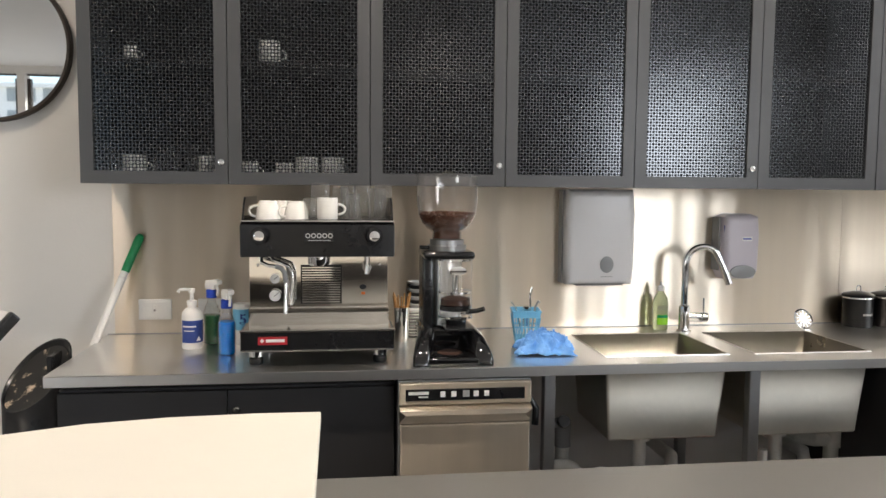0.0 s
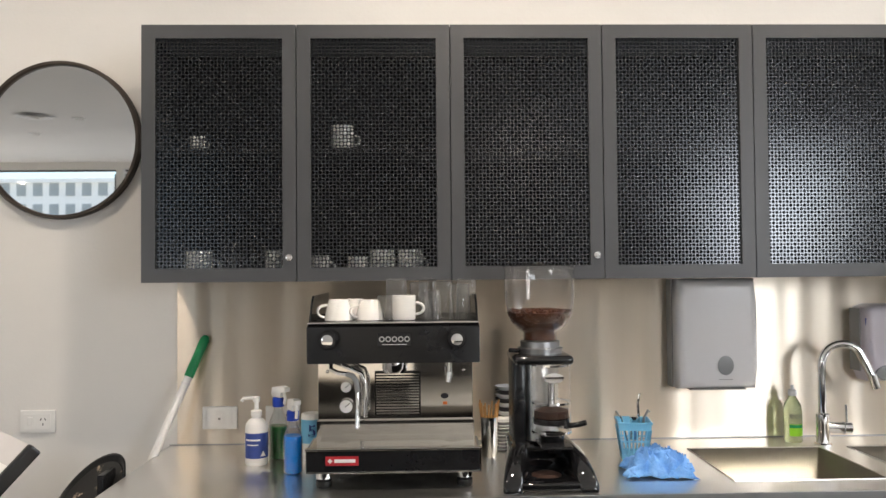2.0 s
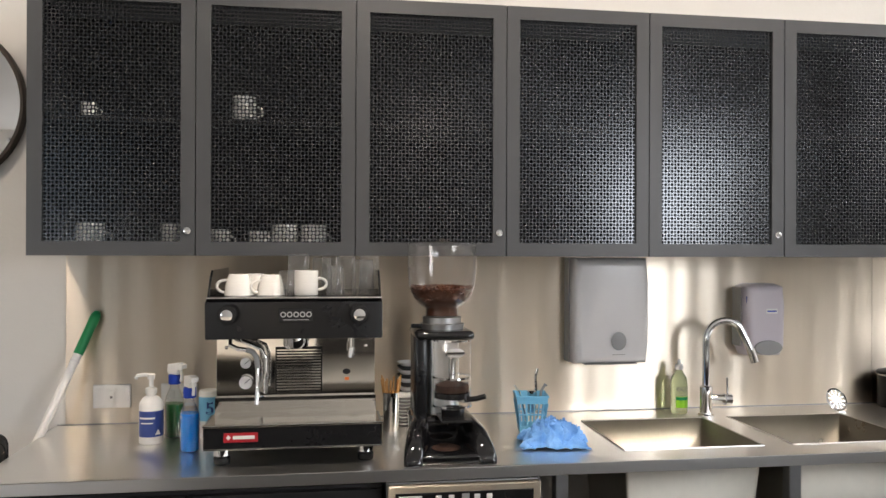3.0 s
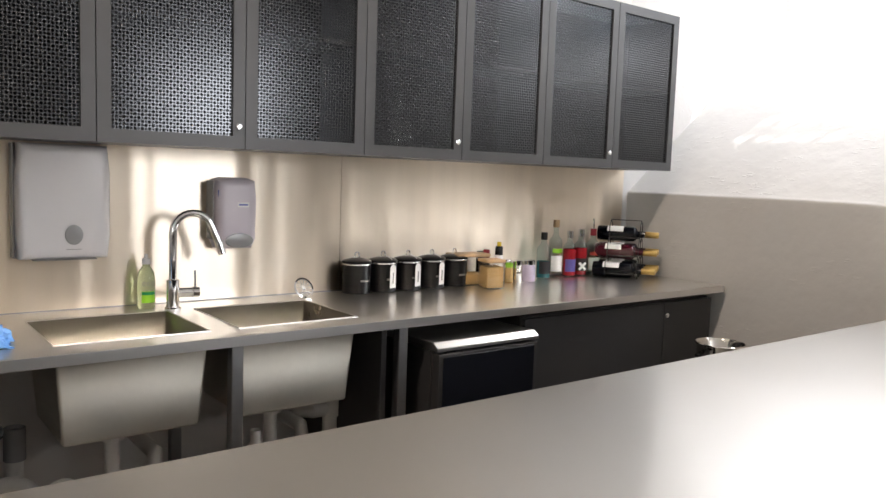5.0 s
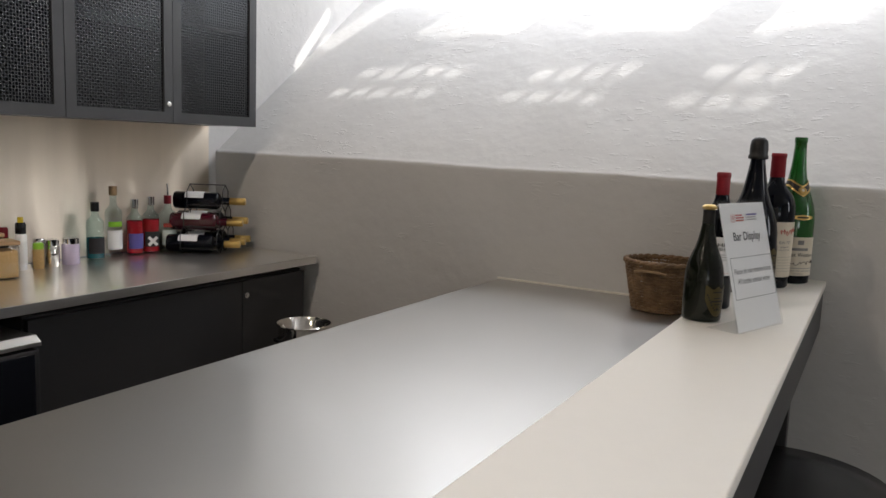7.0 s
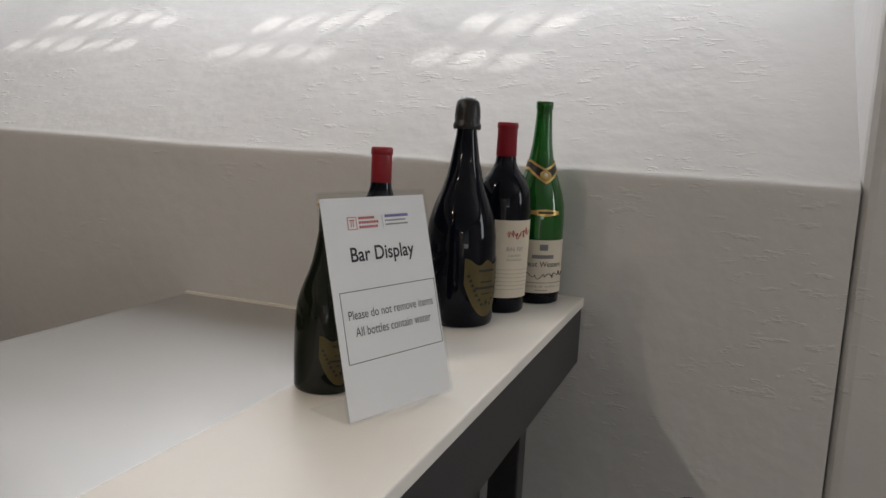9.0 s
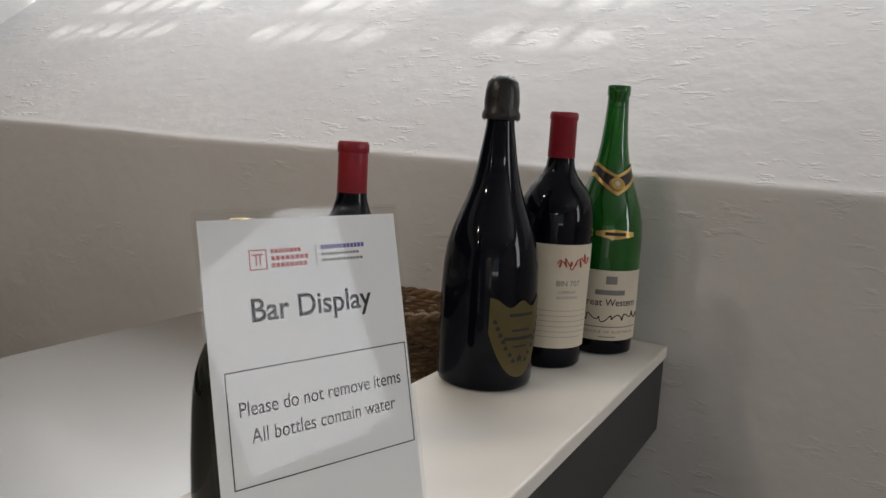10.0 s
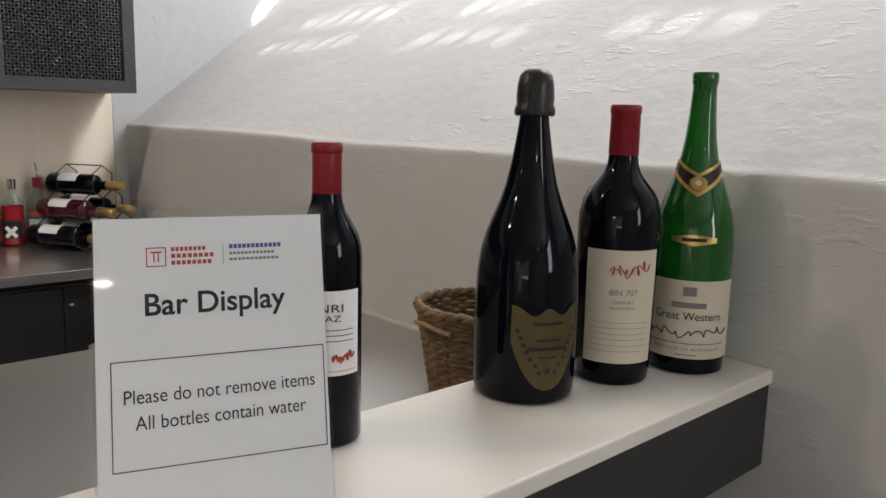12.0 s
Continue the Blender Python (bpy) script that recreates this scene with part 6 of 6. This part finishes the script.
def red_magnum():
    prof = [(0, 0.006), (0.036, 0.0), (0.049, 0.0), (0.0525, 0.005), (0.0535, 0.02), (0.0560, 0.15), (0.0565, 0.215), (0.0555, 0.235), (0.0515, 0.253), (0.0445, 0.267), (0.0350, 0.279),
            (0.0265, 0.290), (0.0215, 0.302), (0.0195, 0.318), (0.0190, 0.375), (0, 0.375)]
    t = big_bottle("wine_bottle", 3.558, 0.421, prof, DARK_BOTTLE, "large dark red wine bottle with a red foil neck")
    part("capsule", lathe([(0.0198, 0.314), (0.0204, 0.315), (0.0200, 0.370), (0.0212, 0.3715), (0.0212, 0.379), (0.0195, 0.382), (0, 0.3825)], 36), RED_FOIL, t, "red foil capsule", 45)
    c = 227
    patch("paper_label", 0.0562, c - 55, c + 55, lambda u: 0.033, lambda u: 0.190, CREAM, t, "cream paper label with red script", 22, lambda z: 0.0538 + 0.0024 * min(1, z / 0.16))
    R = 0.0572
    script_mark("red_script", R + 0.0004, c + 8, 54, 0.163, 0.0125, RED_INK, t)
    writing("print_line", "BIN 707", 0.0115, GREY_INK, t, Matrix.Translation((R * math.cos(radians(c)), R * math.sin(radians(c)), 0.132)), bend=R)
    writing("print_line", "CABERNET", 0.006, GREY_INK, t, Matrix.Translation((R * math.cos(radians(c)), R * math.sin(radians(c)), 0.119)), bend=R)
    writing("print_line", "SAUVIGNON", 0.006, GREY_INK, t, Matrix.Translation((R * math.cos(radians(c)), R * math.sin(radians(c)), 0.111)), bend=R)
    bars("print_line", R - 0.0003, c, [(42, 0.0905 - 0.008 * i, 0.0911 - 0.008 * i, -2 if i < 5 else -12) for i in range(6)], GREY_INK, t, 16)


red_magnum()


def red_bottle():
    r, h = 0.0385, 0.331
    prof = [(0, 0.005), (0.026, 0), (0.035, 0), (r, 0.005), (r, 0.205), (0.0375, 0.219), (0.034, 0.232), (0.027, 0.245), (0.0205, 0.256), (0.0168, 0.268), (0.0150, 0.285), (0.0148, 0.325), (0, 0.325)]
    t = big_bottle("wine_bottle", 3.119, 0.488, prof, DARK_BOTTLE, "dark red wine bottle with a red foil neck and white label")
    part("capsule", lathe([(0.0155, 0.272), (0.0160, 0.273), (0.0158, 0.318), (0.0168, 0.319), (0.0168, 0.327), (0.015, 0.330), (0, 0.331)], 32), RED_FOIL, t, "red foil capsule", 45)
    c, R = 226, r + 0.0012
    patch("paper_label", r, c - 68, c + 68, lambda u: 0.083, lambda u: 0.176, PAPER, t, "white paper label with black print", 22)
    writing("print_line", "HENRI", 0.0125, INK, t, Matrix.Translation((R * math.cos(radians(c)), R * math.sin(radians(c)), 0.157)), bend=R, width=0.05)
    writing("print_line", "SHIRAZ", 0.0095, INK, t, Matrix.Translation((R * math.cos(radians(c)), R * math.sin(radians(c)), 0.146)), bend=R, width=0.045)
    bars("print_line", R - 0.0004, c, [(55, 0.133 - 0.006 * i, 0.1342 - 0.006 * i, 0) for i in range(3)], GREY_INK, t, 12)
    script_mark("red_script", R + 0.0004, c + 36, 36, 0.103, 0.007, RED_INK, t)
    bars("print_line", R - 0.0004, c, [(60, 0.088, 0.0887, 0)], RED_INK, t, 12)


red_bottle()


def green_magnum():
    prof = [(0, 0.01), (0.034, 0.001), (0.049, 0), (0.0545, 0.006), (0.0555, 0.02), (0.0575, 0.10), (0.0575, 0.185), (0.0555, 0.212), (0.0510, 0.234), (0.0445, 0.254), (0.0375, 0.274),
            (0.0310, 0.294), (0.0258, 0.315), (0.0218, 0.340), (0.0190, 0.370), (0.0172, 0.400), (0.0168, 0.414), (0.0182, 0.4155), (0.0185, 0.4285), (0.0172, 0.431), (0.0125, 0.431), (0.0125, 0.40), (0, 0.39)]
    t = big_bottle("sparkling_wine_bottle", 3.686, 0.380, prof, GREEN_BOTTLE, "large empty green sparkling wine bottle with cream label")
    part("dark_base", lathe([(0, -0.0001), (0.0552, 0.003), (0.0562, 0.018), (0.0566, 0.026), (0.0562, 0.0262)], 48), DARK_BOTTLE, t, "dark foot of the bottle", 50)
    c = 212
    patch("paper_label", 0.0575, c - 78, c + 78, lambda u: 0.026, lambda u: 0.140, CREAM, t, "cream paper label with black lettering", 30)
    R = 0.0587
    at = Matrix.Translation
    u = (math.cos(radians(c)) * R, math.sin(radians(c)) * R)
    bars("print_line", R - 0.0004, c, [(24, 0.1005, 0.1085, 0), (9, 0.118, 0.131, 0)], GREY_INK, t, 12)
    writing("print_line", "Great Western", 0.0165, INK, t, at((*u, 0.088)), width=0.098, bend=R)
    script_mark("script_line", R + 0.0003, c - 2, 124, 0.064, 0.0095, INK, t)
    writing("print_line", "PRODUCE OF AUSTRALIA", 0.006, GREY_INK, t, at((*u, 0.040)), width=0.10, bend=R)
    bars("print_line", R - 0.0004, c, [(58, 0.0475, 0.0490, 0), (14, 0.031, 0.0325, 0)], GREY_INK, t, 12)

    def rad(z):
        for (r0, z0), (r1, z1) in zip(prof[3:], prof[4:]):
            if z0 <= z <= z1:
                return r0 + (r1 - r0) * (z - z0) / (z1 - z0) + 0.0006
        return 0.04
    patch("neck_band", 0.04, c - 100, c + 100, lambda v: 0.262 + 0.028 * min(1, abs(2 * v - 1) * 1.6), lambda v: 0.288 + 0.018 * min(1, abs(2 * v - 1) * 1.6), BLACK_FOIL, t, "black and gold neck band", 30, rad)
    patch("neck_band_edge", 0.04, c - 100, c + 100, lambda v: 0.258 + 0.028 * min(1, abs(2 * v - 1) * 1.6), lambda v: 0.264 + 0.028 * min(1, abs(2 * v - 1) * 1.6), GOLD, t, "", 30, lambda z: rad(z) + 0.0006)
    patch("neck_band_edge", 0.04, c - 100, c + 100, lambda v: 0.285 + 0.018 * min(1, abs(2 * v - 1) * 1.6), lambda v: 0.290 + 0.018 * min(1, abs(2 * v - 1) * 1.6), GOLD, t, "", 30, lambda z: rad(z) + 0.0006)
    tilt = pose(0, 0, 0.276, 0, 0, c) @ pose(0.0375, 0, 0, 0, 62, 0)
    part("medallion", lathe([(0, 0.002), (0.005, 0.002), (0.006, 0.003), (0.010, 0.003), (0.0125, 0.0), (0.0, 0.0)], 28, None, tilt), GOLD, t, "round gold medallion", 40)
    part("medallion_eye", lathe([(0, 0.0032), (0.0045, 0.003)], 20, None, tilt), CREAM, t)
    patch("ribbon_label", 0.0575, c - 32, c + 32, lambda v: 0.190 + 0.005 * abs(2 * v - 1), lambda v: 0.206 - 0.004 * abs(2 * v - 1), GOLD, t, "small gold ribbon label", 14, rad)
    bars("print_line", 0.0575, c, [(17, 0.196, 0.201, 0)], INK, t)


green_magnum()


def display_sign():
    """A leaning clear acrylic holder with a printed page."""
    x_axis = Vector((0.184, -0.063, 0.0)).normalized()
    lean = Vector((0.030, 0.070, 0.274)).normalized()
    normal = x_axis.cross(lean)
    m = Matrix.Translation((2.832, 0.380, 0)) @ Matrix((x_axis, lean, normal)).transposed().to_4x4()
    W, Hh = 0.1955, 0.284
    t = thing("sign_holder", Matrix.Translation((0, 0, BAR_Z + 0.001)), "clear acrylic holder with a printed bar display notice", "sign")

    def sheet(name, x0, x1, y0, y1, z0, z1, mat, label="", bevel=0.0):
        bm = box(x0, x1, y0, y1, z0, z1, bevel)
        bm.transform(m)
        return part(name, bm, mat, t, label)
    page = sheet("page", 0.0025, W - 0.0025, 0.003, Hh - 0.006, -0.0012, -0.0004, PAPER, "white printed page")
    sheet("front_sheet", 0, W, 0, Hh, 0.0004, 0.0024, ACRYLIC, "clear acrylic front").visible_shadow = False
    sheet("back_sheet", 0, W, 0.004, Hh, -0.0042, -0.0022, ACRYLIC, "clear acrylic back").visible_shadow = False
    sheet("top_edge", 0, W, Hh, Hh + 0.0022, -0.0045, 0.0027, ACRYLIC).visible_shadow = False
    foot = box(0, W, 0.004, 0.075, 0.0, 0.002, 0.0005)
    flat = Vector((x_axis.y * -1, x_axis.x, 0))
    foot.transform(Matrix.Translation((2.832, 0.380, 0)) @ Matrix((x_axis, flat, Vector((0, 0, 1)))).transposed().to_4x4())
    part("foot", foot, ACRYLIC, t).visible_shadow = False

    def at(u, v):
        return m @ Matrix.Translation((u, Hh - v, -0.0003))

    def bar(name, u0, u1, v0, v1, mat):
        bm = box(u0, u1, Hh - v1, Hh - v0, -0.0004, -0.0001)
        bm.transform(m)
        return part(name, bm, mat, page)
    writing("heading", "Bar Display", 0.026, INK, page, at(0.0985, 0.080), width=0.117, bold=0.0004, lift=0.0002)
    writing("notice_line", "Please do not remove items", 0.0165, INK, page, at(0.102, 0.1545), width=0.158, lift=0.0002)
    writing("notice_line", "All bottles contain water", 0.0165, INK, page, at(0.102, 0.176), width=0.141, lift=0.0002)
    for u0, u1, v0, v1 in ((0.0135, 0.1905, 0.124, 0.1249), (0.0135, 0.1905, 0.2125, 0.2134), (0.0135, 0.0143, 0.124, 0.2134), (0.1897, 0.1905, 0.124, 0.2134)):
        bar("notice_border", u0, u1, v0, v1, INK)
    for u0, u1, v0, v1 in ((0.043, 0.059, 0.031, 0.0319), (0.043, 0.059, 0.0465, 0.0474), (0.043, 0.0439, 0.031, 0.0474), (0.0581, 0.059, 0.031, 0.0474), (0.0465, 0.0555, 0.0345, 0.0358),
                           (0.0487, 0.0498, 0.0358, 0.0435), (0.0522, 0.0533, 0.0358, 0.0435)):
        bar("emblem", u0, u1, v0, v1, RED_INK)
    for k, w in enumerate((0.029, 0.036, 0.034)):
        for q in range(8):
            bar("logo_bar", 0.063 + q * w / 8, 0.063 + (q + 0.72) * w / 8, 0.0312 + k * 0.0058, 0.0347 + k * 0.0058, RED_INK)
    bar("logo_divider", 0.1055, 0.1059, 0.0305, 0.048, GREY_INK)
    for q in range(12):
        bar("logo_bar", 0.111 + q * 0.0038, 0.111 + q * 0.0038 + 0.0029, 0.0305, 0.0342, PURPLE_INK)
        bar("logo_bar", 0.111 + q * 0.0033, 0.111 + q * 0.0033 + 0.0024, 0.0373, 0.0395, GREY_INK)
        bar("logo_bar", 0.111 + q * 0.0036, 0.111 + q * 0.0036 + 0.0027, 0.0425, 0.0447, GREY_INK)


display_sign()


def wicker_basket():
    t = thing("wicker_basket", pose(3.607, 0.735, CT, 0, 0, 8), "brown woven seagrass basket with a side handle", "basket")
    rows, H = 19, 0.152
    for k in range(rows):
        z = 0.006 + H * k / rows
        f = k / (rows - 1)
        a, c = 0.082 + 0.022 * f, 0.088 + 0.028 * f
        n = 84
        pts = []
        for i in range(n):
            ang = 2 * math.pi * i / n
            w = 0.0026 * (1 if (i // 2 + k) % 2 == 0 else -1)
            pts.append(((a + w) * math.cos(ang), (c + w) * math.sin(ang), z + 0.0012 * math.sin(5 * ang + k)))
        part("weave", tube(pts, 0.0040, 6, closed=True), WICKER, t, "", 60)
    for i in range(28):
        ang = 2 * math.pi * i / 28
        part("stake", rod((0.082 * math.cos(ang), 0.088 * math.sin(ang), 0.003), (0.104 * math.cos(ang), 0.116 * math.sin(ang), H), 0.0032, 6), WICKER, t)
    n = 90
    for o in (0, 1):
        pts = [((0.106 + 0.004 * math.cos(14 * 2 * math.pi * i / n + o * 3.14)) * math.cos(2 * math.pi * i / n), (0.118 + 0.004 * math.cos(14 * 2 * math.pi * i / n + o * 3.14)) * math.sin(2 * math.pi * i / n),
                H + 0.003 + 0.004 * math.sin(14 * 2 * math.pi * i / n + o * 3.14)) for i in range(n)]
        part("rim_braid", tube(pts, 0.0058, 6, closed=True), WICKER, t, "", 60)
    part("base", lathe([(0, 0.001), (0.08, 0.001), (0.08, 0.008), (0, 0.008)], 28, None, None, 1.0, 1.07), WICKER, t)
    pts = [((0.114) * math.cos(radians(a)), (0.120) * math.sin(radians(a)), 0.128 + 0.006 * math.sin(radians((a - 140) * 180 / 50))) for a in range(140, 191, 5)]
    part("handle", tube(pts, 0.0042, 8), CORK, t, "pale rope handle", 60)


wicker_basket()


def bar_stool():
    t = thing("bar_chair", pose(2.99, 0.27, 0), "black plastic chair with a curved back under the bar", "chair")
    part("seat", lathe([(0, 0.655), (0.18, 0.657), (0.22, 0.668), (0.228, 0.680), (0.22, 0.688), (0.17, 0.682), (0, 0.675)], 40), BLACK, t, "", 60)
    verts, faces = [], []
    nx, nz = 16, 10
    for side in (0, 1):
        for i in range(nx + 1):
            for j in range(nz + 1):
                u, v = 2 * i / nx - 1, 2 * j / nz - 1
                k = math.sqrt(max(0, 1 - 0.5 * v * v)) * u
                w = math.sqrt(max(0, 1 - 0.5 * u * u)) * v
                d = -0.284 + 0.07 * k * k - 0.02 * (w + 1) + (0.014 if side else 0)
                verts.append((0.165 * k, d, 0.836 + 0.105 * w))
    m1 = (nx + 1) * (nz + 1)
    for i in range(nx):
        for j in range(nz):
            a = i * (nz + 1) + j
            faces.append((a, a + nz + 1, a + nz + 2, a + 1))
            faces.append((m1 + a, m1 + a + 1, m1 + a + nz + 2, m1 + a + nz + 1))
    rim = [i * (nz + 1) for i in range(nx + 1)] + [nx * (nz + 1) + j for j in range(1, nz + 1)] + [i * (nz + 1) + nz for i in range(nx - 1, -1, -1)] + [j for j in range(nz - 1, 0, -1)]
    for a, d in zip(rim, rim[1:] + rim[:1]):
        faces.append((a, m1 + a, m1 + d, d))
    mesh_ob("backrest", verts, faces, BLACK, t, "curved black backrest", True)
    for sx in (-1, 1):
        part("back_post", tube([(sx * 0.05, -0.17, 0.662), (sx * 0.05, -0.262, 0.70), (sx * 0.05, -0.282, 0.79)], 0.011, 10), BLACK, t, "", 40)
        for sy in (-1, 1):
            part("leg", rod((sx * 0.12, sy * 0.12, 0.660), (sx * 0.19, sy * 0.19, 0.0), 0.011, 12), BLACK, t, "", 40)


bar_stool()
